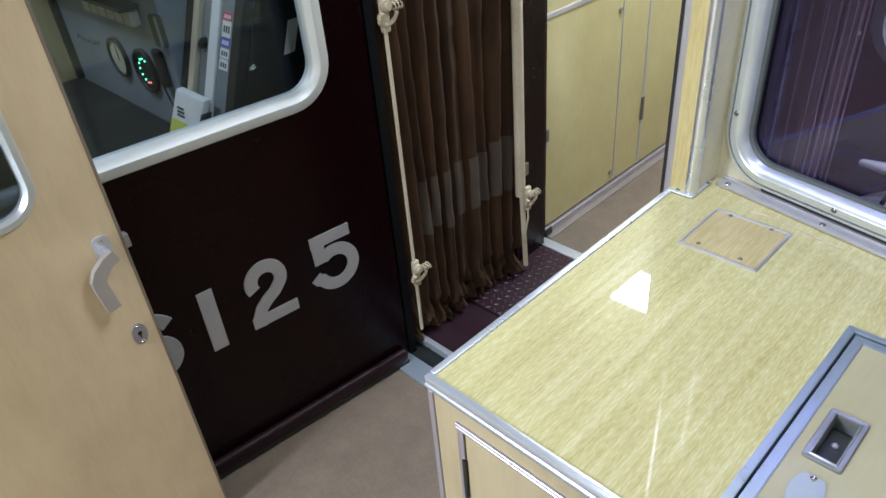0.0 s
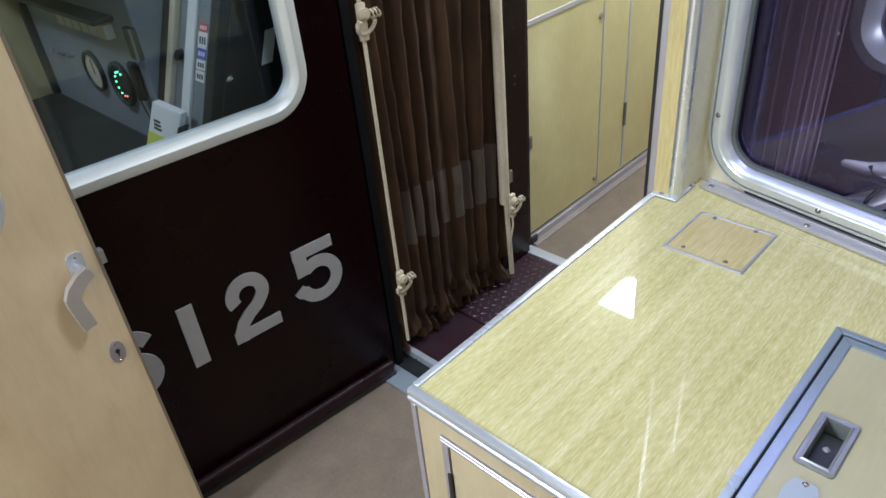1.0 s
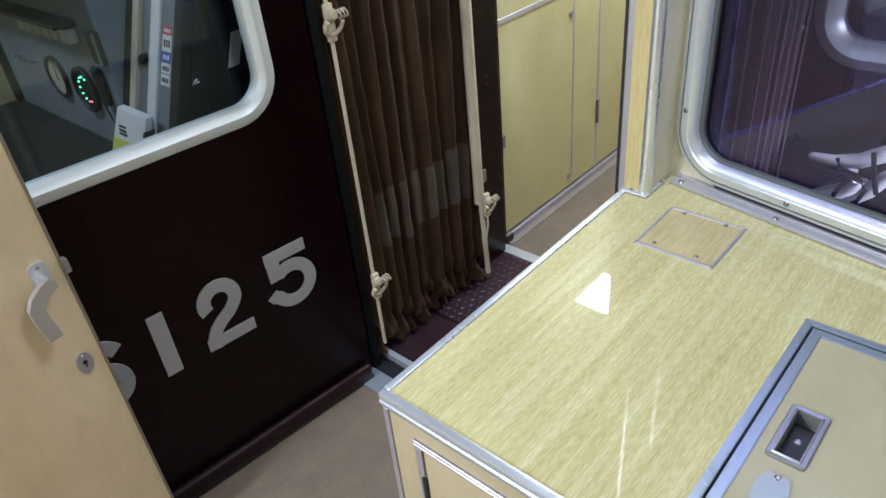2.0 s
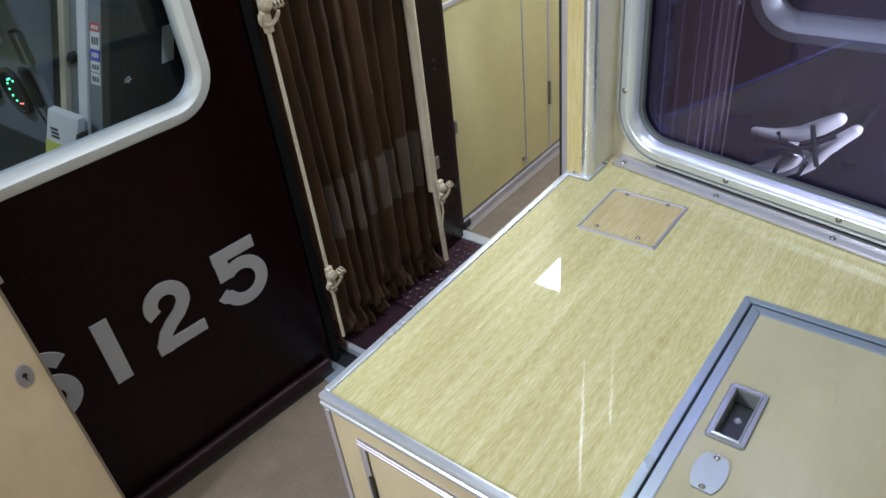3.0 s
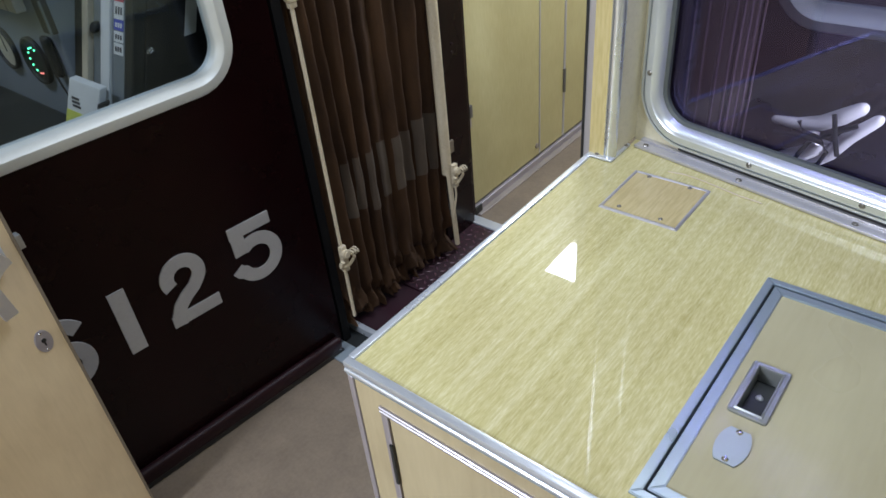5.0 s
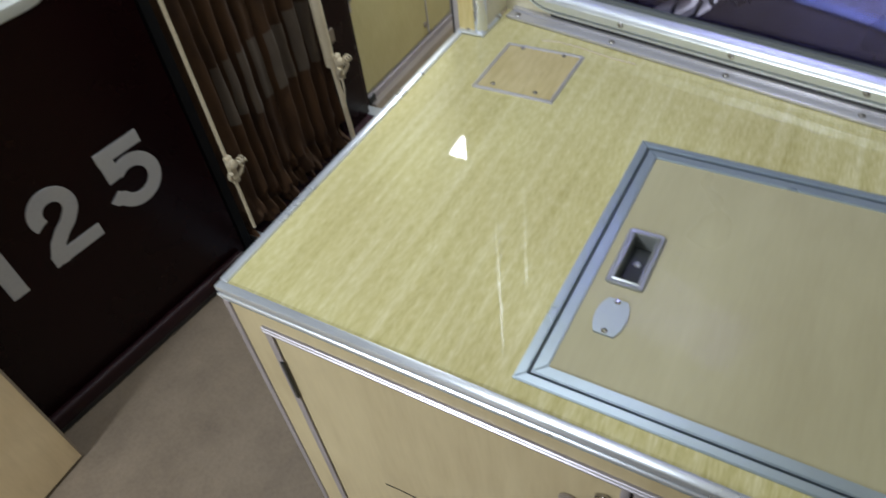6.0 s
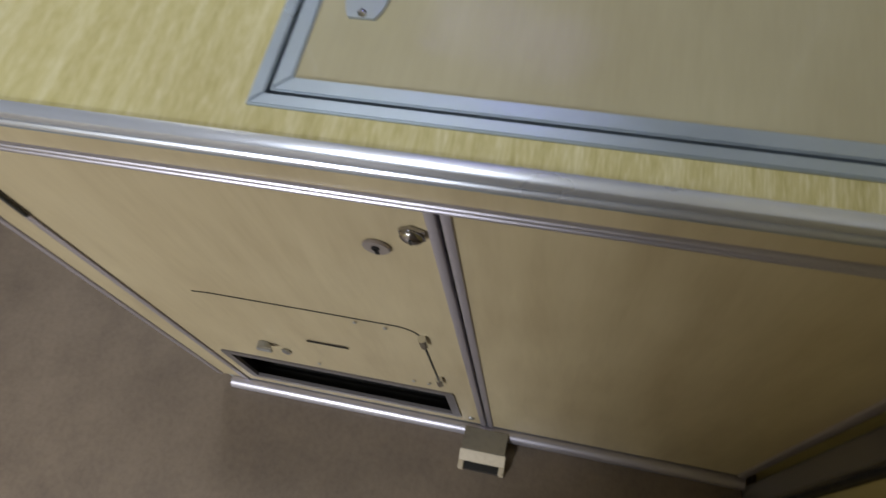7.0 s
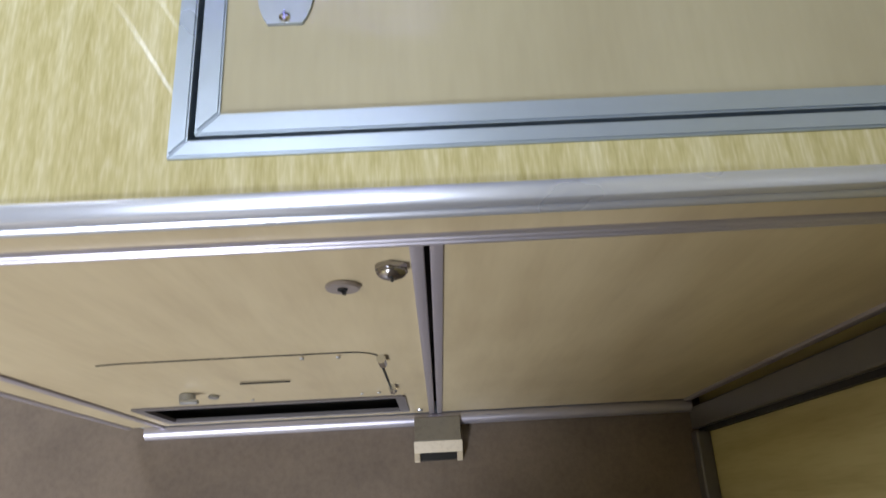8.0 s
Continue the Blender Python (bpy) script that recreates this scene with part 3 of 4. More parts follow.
# ---- angled front wall with its window ----
U = Vector((-0.186, -0.9825, 0)).normalized()
WALL = Matrix(((U.x, -U.y, 0, 1.226), (U.y, U.x, 0, 0.589), (0, 0, 1, 0), (0, 0, 0, 1)))
# local x runs along the wall, local y points outwards
front = thing("window_1", "wide cab window in a rounded aluminium frame", "window", (1.2, 0.3, 1.0), kind="structure")
part("wall_panel", holed((-0.02, 1.0, 0.0, 2.15), (0.012, 0.93, 0.992, 1.78), 0.08, 0.03), PALECREAM, front, m=WALL @ Matrix.Translation((0, 0.03, 0)))
ledge = bmesh.new()
box(0.0, 0.97, -0.001, 0.032, 0.951, 0.957, 0.0012, bm=ledge)
box(0.0, 0.97, 0.02, 0.032, 0.955, 0.9615, 0.002, bm=ledge)
ledge_ob = part("ledge_strip", ledge, LEDGE, front, "aluminium ledge strip", m=WALL, smooth=True)
for s in (0.02, 0.215, 0.415, 0.615):
    part("ledge_screw", screw_head((s, 0.01, 0.957), (0, 0, 1), 0.0055), SCREWMETAL, ledge_ob, m=WALL)
frame_prof = [(0, 0), (0.0, 0.009), (0.002, 0.011), (0.006, 0.011), (0.0065, 0.003), (0.0095, 0.003), (0.010, 0.012), (0.012, 0.0145), (0.025, 0.0155), (0.029, 0.0135), (0.033, 0.008), (0.0365, 0.0), (0.039, -0.012), (0.039, -0.02), (0.01, -0.02)]
# Dark strip put in for the shaded gap under the window frame.
part("frame_gap_strip", box(0.08, 0.95, 0.026, 0.034, 0.9615, 0.97), RUBBER, front, m=WALL)
wf = part("window_frame", ring((-0.011, 0.95, 0.969, 1.8), 0.1, frame_prof), FRAMEALU, front, "rounded aluminium window frame", m=WALL @ Matrix.Translation((0, 0.03, 0)), smooth=True)
part("glazing_rubber", ring((0.027, 0.912, 1.007, 1.762), 0.062, [(0, -0.006), (0.0, -0.0), (0.006, -0.004), (0.006, -0.012), (0, -0.012)]), GLAZING, wf, m=WALL @ Matrix.Translation((0, 0.036, 0)), smooth=True)
part("pane", pane_of((0.026, 0.913, 1.006, 1.763), 0.063, 0.05, 0.006), COATED, front, "clear reflecting pane", m=WALL)
for s, z in ((0.009, 1.1), (0.009, 1.37), (0.225, 0.989), (0.415, 0.989), (0.61, 0.989)):
    part("frame_screw", screw_head((s, 0.0155, z), (0, -1, 0), 0.0055), SCREWMETAL, wf, m=WALL)

# ---- inward-swung gangway door with the car number ----
SL = -0.1055
AX = Vector((1, SL, 0)).normalized()
DOOR = Matrix(((AX.x, -AX.y, 0, 0.42), (AX.y, AX.x, 0, 1.579), (0, 0, 1, 0), (0, 0, 0, 1)))
gd = thing("door_1", "dark maroon gangway door with silver number and window", "door", (0.7, 1.56, 0), kind="structure")
part("door_leaf", holed((-0.5, 0.705, 0.03, 1.95), (-0.385, 0.565, 1.008, 1.726), 0.092, 0.035), MAROON, gd, m=DOOR)
part("window_frame", ring((-0.41, 0.589, 0.984, 1.75), 0.115, [(0, 0), (0, 0.006), (0.003, 0.01), (0.018, 0.0165), (0.028, 0.0165), (0.041, 0.007), (0.0445, 0.0), (0.0445, -0.03), (0.01, -0.03)]), SATINALU, gd, "satin aluminium window frame", m=DOOR, smooth=True)
part("pane", pane_of((-0.368, 0.546, 1.026, 1.707), 0.074, 0.014, 0.005), PANE, gd, "clear pane", m=DOOR)
bar = bmesh.new()
box(-0.5, 0.69, -0.03, 0.0, 0.012, 0.066, 0.0145, 4, bm=bar)
part("bottom_buffer", bar, MAROONBAR, gd, "worn maroon rubber buffer", m=DOOR, smooth=True)
part("bottom_sweep", box(-0.5, 0.69, -0.026, 0.02, 0.001, 0.016), RUBBER, gd, m=DOOR)
W, D0, D1 = 0.037, -0.0045, 0.0005
digits = {
    "1": [stroke([(0.1233, 0.4222), (0.1233, 0.6125)], 0.042, D0, D1)],
    "2": [stroke(arc(0.2885, 0.562, 0.0435, 0.0432, 208, -38, 24) + [(0.306, 0.5165), (0.28, 0.5), (0.258, 0.48), (0.2455, 0.456), (0.2415, 0.423)], W, D0, D1),
          box(0.2235, 0.3635, D0 + 0.0002, D1, 0.423, 0.4585)],
    "5": [box(0.434, 0.5615, D0 + 0.0002, D1, 0.5835, 0.6195), stroke([(0.4545, 0.618), (0.457, 0.528)], 0.039, D0 + 0.0004, D1),
          stroke(arc(0.503, 0.4985, 0.0565, 0.0565, 133, -152, 26) + [(0.441, 0.478), (0.4335, 0.49)], W, D0, D1)],
    "6": [stroke(arc(-0.038, 0.4845, 0.050, 0.049, 0, 360, 28), W, D0, D1),
          stroke(arc(-0.036, 0.528, 0.064, 0.0735, 195, 36, 18), W, D0 + 0.0002, D1)],
}
for name, pieces in digits.items():
    bm = pieces[0]
    for other in pieces[1:]:
        join(bm, other)
    part("number", bm, DIGIT, gd, "satin grey raised number", m=DOOR)

# ---- wood-veneer cab door standing open ----
wd = thing("door_2", "open pale wood laminate cab door with lever handle", "door", (0.0, 1.46, 0), kind="structure")
WDM = Matrix.Translation((0.005, 1.43, 0)) @ Matrix.Rotation(radians(2.6), 4, "Z")
part("door_leaf", holed((-0.42, 0.37, 0.012, 1.98), (-0.305, 0.25, 1.045, 1.725), 0.06, 0.03), DOORWOOD, wd, m=WDM)
part("edge_strip", box(0.37, 0.376, -0.0015, 0.0315, 0.012, 1.98), EDGE, wd, "dull brown metal edge strip", m=WDM)
for z in (1.2, 1.04, 0.66, 0.42):
    part("edge_screw", screw_head((0.376, 0.012, z), (1, 0, 0), 0.004), STEEL, wd, m=WDM)
part("window_frame", ring((-0.32, 0.2635, 1.03, 1.74), 0.075, [(0, 0), (0, 0.005), (0.003, 0.009), (0.014, 0.009), (0.02, 0.0), (0.02, -0.02), (0.01, -0.02)]), FRAMEALU, wd, "anodised rounded window frame", m=WDM, smooth=True)
part("pane", pane_of((-0.301, 0.2445, 1.049, 1.721), 0.056, 0.012), DARKPANE, wd, "dark pane", m=WDM)
part("latch_bolt", box(0.376, 0.389, 0.004, 0.022, 0.885, 0.917, 0.002), STEEL, wd, "steel latch bolt", m=WDM)
lever = part("lever_handle", stroke([(0.336, 0.911), (0.316, 0.903), (0.296, 0.888), (0.287, 0.872), (0.2875, 0.856), (0.2955, 0.797)], 0.0275, -0.045, -0.031), HANDLE, wd, "satin aluminium lever handle", m=WDM, smooth=True)
rose = part("rose_plate", prism(rounded(0.313, 0.346, 0.872, 0.943, 0.012), -0.006, 0.0), ALU, lever, m=WDM)
part("spindle", tube([(0.327, 0.0, 0.906), (0.327, -0.0445, 0.906)], 0.012, 16), HANDLE, lever, m=WDM, smooth=True)
part("rose_screw", screw_head((0.329, -0.006, 0.932), (0, -1, 0), 0.0045), CHROME, lever, m=WDM)
lp = part("lock_plate", disc((0.332, -0.0015, 0.682), (0, -1, 0), 0.028, 0.004, 0.001, 28, 0.62), LILAC, wd, "oval keyhole plate", m=WDM, smooth=True)
part("keyhole", disc((0.332, -0.004, 0.685), (0, -1, 0), 0.005, 0.002), BLACK, lp, m=WDM)
part("key_slot", box(0.3305, 0.3335, -0.005, -0.003, 0.672, 0.685), BLACK, lp, m=WDM)
for dz in (-0.021, 0.021):
    part("plate_screw", screw_head((0.332, -0.0035, 0.682 + dz), (0, -1, 0), 0.003), CHROME, lp, m=WDM)

# ---- gangway between the cars ----
sill = thing("threshold", "worn steel threshold at the gangway doorway", "threshold", (1.13, 1.1, 0), kind="structure")
part("sill_plate", box(1.06, 1.135, 0.655, 1.62, -0.03, 0.006, 0.002), ALUDARK, sill)
part("sill_channel", box(1.135, 1.2, 0.655, 1.62, -0.03, -0.004), DARKGREY, sill, "dark channel in the threshold")
part("sill_edge", box(1.2, 1.222, 0.655, 1.62, -0.03, 0.022, 0.003), ALU, sill, "bright edge strip")
part("near_plate", box(1.222, 1.47, 0.64, 1.66, -0.03, 0.01, 0.002), MAROONPLATE, sill, "smooth maroon foot plate")
part("far_sill", box(1.915, 1.965, 0.64, 1.6, -0.03, 0.022, 0.003), ALU, sill, "bright far sill")

tread = thing("floor_plate", "maroon chequered steel gangway plate", "floor plate", (1.7, 1.1, 0), kind="structure")
part("plate", box(1.47, 1.925, 0.64, 1.66, -0.02, 0.016, 0.001), MAROONPLATE, tread)
lugs = bmesh.new()
for i in range(15):
    for j in range(26):
        cx, cy = 1.485 + i * 0.03, 0.9 + j * 0.028 + (i % 2) * 0.014
        if cx > 1.915 or cy > 1.62:
            continue
        a = radians(45 if (i + j) % 2 else -45)
        one = bmesh.new()
        q = [(-0.012, 0, 0), (0, -0.004, 0), (0.012, 0, 0), (0, 0.004, 0)]
        vs = [one.verts.new(p) for p in q]
        hi = [one.verts.new((p[0] * 0.6, p[1] * 0.6, 0.0022)) for p in q]
        one.faces.new(hi)
        for k in range(4):
            one.faces.new((vs[k], vs[(k + 1) % 4], hi[(k + 1) % 4], hi[k]))
        one.transform(Matrix.Translation((cx, cy, 0.016)) @ Matrix.Rotation(a, 4, "Z"))
        join(lugs, one)
lug_ob = part("tread_lugs", lugs, LUG, tread)
tagged(lug_ob, kind="stuff")


PITCH = 0.0585


def pleat(x, z):
    """Which pleat of the canvas a point lies on, counted along the curtain."""
    return (x - 1.2) / PITCH + 0.22 * math.sin(9 * x + 1.1 * z) + 0.1 * math.sin(3.3 * z + 23 * x)


def fold_y(x, z):
    """The hung canvas: rounded ridges towards the passage, deep narrow valleys between."""
    p = pleat(x, z)
    k = math.floor(p)
    deep = 0.031 + 0.009 * math.sin(2.7 * k + 1.4 * z)
    ridge = abs(math.sin(math.pi * p)) ** 0.62
    lean = 0.006 * math.sin(math.pi * (p - k) * 2 + k)
    low = max(0.0, 0.2 - z) * (0.1 * math.sin(23 * x * 2 + 40 * z) + 0.1 * math.sin(94 * x - 66 * z) + 0.07 * math.sin(180 * x + 30 * z))
    crease = 0.0025 * math.sin(38 * z + 5 * k) * math.sin(11 * z + k)
    return 1.556 - deep * ridge + lean + low + crease


def folded(x0, x1, zlo, zhi, nx, nz, off, thick=0.002):
    bm = bmesh.new()
    grid = []
    for i in range(nx + 1):
        x = x0 + (x1 - x0) * i / nx
        za, zb = zlo(x), zhi(x)
        grid.append([bm.verts.new((x, fold_y(x, za + (zb - za) * j / nz) - off, za + (zb - za) * j / nz)) for j in range(nz + 1)])
    for a, b in zip(grid, grid[1:]):
        for j in range(nz):
            bm.faces.new((a[j], b[j], b[j + 1], a[j + 1]))
    bmesh.ops.solidify(bm, geom=bm.faces[:], thickness=thick)
    return bm


bel = thing("bellows_curtain", "hanging brown canvas gangway bellows in loose folds", "bellows", (1.45, 1.55, 0.02))
part("canvas", folded(1.18, 1.745, lambda x: 0.03 + 0.012 * math.sin(40 * x) + 0.01 * math.sin(97 * x), lambda x: 1.95, 230, 70, 0.0), CANVAS, bel, smooth=True)
sewn = random.Random(5)
mid = [1.2 + 0.0005 * k for k in range(1060)]
for k in range(1, 10):
    run = [x for x in mid if 0.14 < pleat(x, 0.5) - k < 0.86]
    if len(run) < 20:
        continue
    lo, hi, rise = 0.405 + sewn.uniform(-0.012, 0.016), 0.602 + sewn.uniform(-0.008, 0.01), sewn.uniform(-0.3, 0.3)
    a = run[0]
    part("patch", folded(a, run[-1], lambda x: lo + rise * (x - a), lambda x: hi + rise * (x - a), 10, 12, 0.0035), PATCH, bel, "greyer sewn-on patch", smooth=True)

rail1 = thing("bellows_rail", "thin cream painted rail with cast hooks", "rail", (1.17, 1.476, 0.1), group="bellows rails")
part("rod", tube([(1.172, 1.479, 0.11), (1.172, 1.482, 1.95)], 0.0055, 10), CREAMPAINT, rail1, smooth=True)
rail2 = thing("bellows_rail", "thick cream painted rail with cast hooks", "rail", (1.71, 1.5, 0.1), group="bellows rails")
part("rod", tube([(1.727, 1.505, 0.36), (1.725, 1.515, 1.95)], 0.0185, 16), CREAMPAINT, rail2, smooth=True)
part("lower_rod", tube([(1.735, 1.49, 0.05), (1.729, 1.5, 0.36)], 0.0095, 12), CREAMPAINT, rail2, smooth=True)


def hook_into(parent, x, y, z, s=1.0):
    h = part("hook", tube([(x + s * 0.028 * math.cos(radians(a)), y - 0.012 - 0.01 * math.sin(radians(a)), z + s * 0.026 * math.sin(radians(a)) ) for a in range(150, 380, 18)], 0.0075, 10, 0.005), CREAMPAINT, parent, "chipped cream cast hook", smooth=True)
    part("hook_boss", disc((x, y - 0.004, z + 0.024), (0, -1, 0), 0.015, 0.03, 0.005, 18), CREAMPAINT, h, smooth=True)
    part("hook_spring", tube([(x + 0.012 + 0.0016 * k, y - 0.012 + 0.011 * math.cos(k * 0.9), z + 0.02 + 0.011 * math.sin(k * 0.9)) for k in range(22)], 0.003, 6), CREAMPAINT, h, smooth=True)
    part("hook_bracket", box(x - 0.012, x + 0.012, y - 0.004, y + 0.012, z - 0.045, z + 0.05, 0.004), CREAMPAINT, h, smooth=True)


hook_into(rail1, 1.172, 1.47, 0.345)
hook_into(rail1, 1.172, 1.474, 1.16, 1.0)
hook_into(rail2, 1.738, 1.476, 0.35)
part("spring_wire", tube([(1.732, 1.476, 0.33), (1.724, 1.468, 0.28), (1.719, 1.476, 0.22), (1.724, 1.488, 0.16)], 0.0035, 8), CREAMPAINT, rail2, smooth=True)

# dark posts either side of the curtain
solo("near_post", box(1.135, 1.165, 1.512, 1.6, 0.0, 1.95), CABLEBLACK, "dark rubber-edged post beside the gangway", "post", kind="structure")
farp = thing("far_post", "dark maroon jamb of the next car's doorway", "post", (1.85, 1.55, 0), kind="structure")
part("jamb", box(1.755, 1.93, 1.552, 1.66, 0.0, 1.95, 0.004), MAROON, farp)
part("jamb_fold", box(1.93, 1.968, 1.575, 1.66, 0.0, 1.95, 0.003), MAROON, farp)
part("keep", box(1.80, 1.825, 1.545, 1.552, 0.39, 0.44, 0.002), EDGE, farp)
for z in (0.75, 0.78):
    part("screw", screw_head((1.86, 1.552, z), (0, -1, 0), 0.006), MAROONBAR, farp)
solo("gangway_roof", box(1.3, 1.9, 0.5, 1.7, 2.06, 2.1), CANVAS, "brown canvas roof of the gangway", "roof", kind="structure")

# ---- next car ----
solo("floor_next_car", box(1.96, 4.2, 0.2, 2.2, -0.05, 0.008), LINO, "beige linoleum floor of the next car", "floor", kind="structure")
solo("ceiling_next_car", box(1.76, 4.2, 0.2, 2.2, 2.2, 2.25), WALLCREAM, "cream ceiling of the next car", "ceiling", kind="structure")
solo("wall_next_car_end", box(4.2, 4.24, 0.2, 2.2, -0.05, 2.25), WALLCREAM, "cream end wall of the next car", "wall", kind="structure")
solo("wall_next_car_side", box(1.96, 4.2, 0.55, 0.6, -0.05, 2.25), WALLCREAM, "cream side partition of the next car", "wall", kind="structure")
LKY = 1.60
lock = thing("locker_wall", "pale yellow laminate locker front with aluminium strips", "locker", (2.4, 1.62, 0))
for x0, x1, z0, z1 in ((1.985, 2.485, 0.05, 0.905), (1.985, 2.485, 0.925, 2.2), (2.495, 2.685, 0.05, 2.2), (2.7, 3.4, 0.05, 2.2), (3.41, 4.2, 0.05, 2.2)):
    part("locker_panel", box(x0, x1, LKY, LKY + 0.02, z0, z1), LOCKER, lock)
part("cross_strip", box(1.985, 2.485, LKY - 0.004, LKY + 0.01, 0.905, 0.925, 0.003), LEDGE, lock)
part("edge_strip", box(1.972, 1.985, LKY - 0.006, LKY + 0.02, 0.02, 2.2, 0.003), ALU, lock)
for x in (2.485, 2.685, 2.6915):
    part("upright_strip", box(x, x + 0.0085, LKY - 0.003, LKY + 0.01, 0.05, 2.2, 0.001), LEDGE, lock)
part("skirting", box(1.985, 4.2, LKY - 0.012, LKY + 0.01, 0.008, 0.04, 0.003), LILAC, lock, "aluminium skirting")
part("floor_track", box(1.985, 4.2, LKY - 0.04, LKY - 0.012, 0.008, 0.014, 0.002), LOCKTAN, lock, "dull metal track along the floor")
part("skirting_foot", box(1.975, 2.02, LKY - 0.022, LKY - 0.012, 0.008, 0.045, 0.004), RUBBER, lock)
part("hinge", box(2.682, 2.698, LKY - 0.009, LKY, 0.27, 0.38, 0.002), DARKTRIM, lock, "dark pin hinge")
part("catch", box(1.985, 2.003, LKY - 0.012, LKY, 0.44, 0.49, 0.002), DARKTRIM, lock)
part("catch_tail", box(1.986, 1.996, LKY - 0.008, LKY, 0.4, 0.44, 0.002), LILAC, lock)
for z in (0.1, 0.82):
    part("stud", disc((2.465, LKY - 0.003, z), (0, -1, 0), 0.012, 0.008, 0.002, 16), LOCKTAN, lock, smooth=True)
solo("wall_behind_lockers", box(1.95, 4.2, 1.63, 1.67, -0.05, 2.25), WALLCREAM, "plain wall behind the lockers", "wall", kind="structure")

# front of the next car, seen through the window
NX = 1.72
NEXT = Matrix(((0, 1, 0, NX), (-1, 0, 0, 0), (0, 0, 1, 0), (0, 0, 0, 1)))
nf = thing("next_car_front", "dark maroon front of the next car with window", "train front", (1.72, 0.2, 0.6), kind="structure")
part("front_plate", holed((-0.56, 1.6, -0.4, 2.3), (-0.488, 0.5, 1.08, 1.8), 0.075, 0.04), MAROON, nf, m=NEXT)
part("window_frame", ring((-0.518, 0.53, 1.05, 1.83), 0.11, [(0, 0), (0, 0.01), (0.005, 0.017), (0.025, 0.02), (0.045, 0.008), (0.055, -0.005), (0.055, -0.03), (0.01, -0.03)]), DULLFRAME, nf, "rounded aluminium window frame", m=NEXT, smooth=True)
part("pane", pane_of((-0.465, 0.48, 1.103, 1.78), 0.06, 0.012), PANE, nf, m=NEXT)
# Flat dark plate behind the pane in place of the unlit inside.
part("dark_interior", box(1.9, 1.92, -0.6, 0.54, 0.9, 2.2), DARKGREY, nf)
ribs = bmesh.new()
n = 60
cols = []
for i in range(n + 1):
    x = 1.285 + (NX - 1.285) * i / n
    y = 0.548 + 0.02 * math.cos(2 * math.pi * 7 * i / n)
    cols.append([ribs.verts.new((x, y, z)) for z in (-0.3, 2.0)])
for a, b in zip(cols, cols[1:]):
    ribs.faces.new((a[0], b[0], b[1], a[1]))
bmesh.ops.solidify(ribs, geom=ribs.faces[:], thickness=0.003)
ob_b = thing("outer_bellows", "maroon ribbed outer cover of the gangway bellows", "bellows", (1.5, 0.55, 0))
part("cover", ribs, RIBCLOTH, ob_b, smooth=True)
for x in (1.285, 1.35, 1.44, 1.508, 1.556, 1.606, 1.652, 1.7):
    part("rib", tube([(x, 0.526, -0.3), (x + 0.003, 0.524, 0.9), (x, 0.526, 2.0)], 0.0019, 8), RIBPAINT, ob_b, "thin dull pinkish rib", smooth=True)
for z in (1.13, 1.36):
    part("rivet", screw_head((1.69, 0.53, z), (-0.3, -1, 0), 0.005), SCREWMETAL, ob_b)
solo("track_bed", box(0.9, 2.2, -4.0, 0.64, -1.25, -1.2), RUBBER, "dark ballast below the cars", "ground", kind="structure")

def limb(points, radii):
    """A bar of changing thickness with blunt rounded ends."""
    pts = [Vector(p) for p in points]
    a, b = (pts[0] - pts[1]).normalized(), (pts[-1] - pts[-2]).normalized()
    ra, rb = radii[0], radii[-1]
    pts = [pts[0] + a * ra * 0.8, pts[0] + a * ra * 0.5] + pts + [pts[-1] + b * rb * 0.5, pts[-1] + b * rb * 0.8]
    return tube(pts, [ra * 0.35, ra * 0.75] + radii + [rb * 0.75, rb * 0.35], 14)


# pale bracket and jumper cables below the next car's window
brack = thing("hose_bracket", "pale curved metal bracket on the next car's front", "bracket", (1.66, 0.35, 0.75))
part("bracket_arm", limb([(1.64, 0.442, 0.868), (1.64, 0.395, 0.868), (1.64, 0.347, 0.881), (1.64, 0.310, 0.905), (1.64, 0.277, 0.931)], [0.009, 0.014, 0.017, 0.018, 0.014]), BRACKET, brack, smooth=True)
part("bracket_arm", limb([(1.64, 0.444, 0.754), (1.64, 0.407, 0.778), (1.64, 0.371, 0.799), (1.64, 0.345, 0.819), (1.64, 0.336, 0.836), (1.64, 0.350, 0.846), (1.64, 0.370, 0.849)], [0.014, 0.018, 0.019, 0.018, 0.016, 0.014, 0.011]), BRACKET, brack, smooth=True)
part("bracket_arm", limb([(1.64, 0.400, 0.745), (1.64, 0.354, 0.776), (1.64, 0.316, 0.814), (1.64, 0.289, 0.860), (1.64, 0.242, 0.913)], [0.009, 0.013, 0.016, 0.016, 0.012]), BRACKET, brack, smooth=True)
part("bracket_root", tube([(NX, 0.232, 0.923), (1.64, 0.242, 0.913)], 0.008, 10), CABLEBLACK, brack, smooth=True)
for k, pts in enumerate((((0.386, 0.889), (0.376, 0.867), (0.337, 0.860), (0.308, 0.881), (0.274, 0.904)),
                         ((0.321, 0.920), (0.313, 0.887), (0.306, 0.860), (0.296, 0.829)),
                         ((0.355, 0.850), (0.372, 0.815), (0.378, 0.788), (0.408, 0.762)),
                         ((0.432, 0.854), (0.368, 0.860), (0.330, 0.854), (0.317, 0.835), (0.327, 0.803), (0.378, 0.764), (0.432, 0.741)))):
    cb = thing("jumper_cable", "black rubber jumper cable between the cars", "cable", (1.61, pts[0][0], 0.8), group="jumper cables")
    part("cable", tube([(1.612 - 0.003 * k, y, z) for y, z in pts], 0.0052, 10), CABLEBLACK, cb, smooth=True)

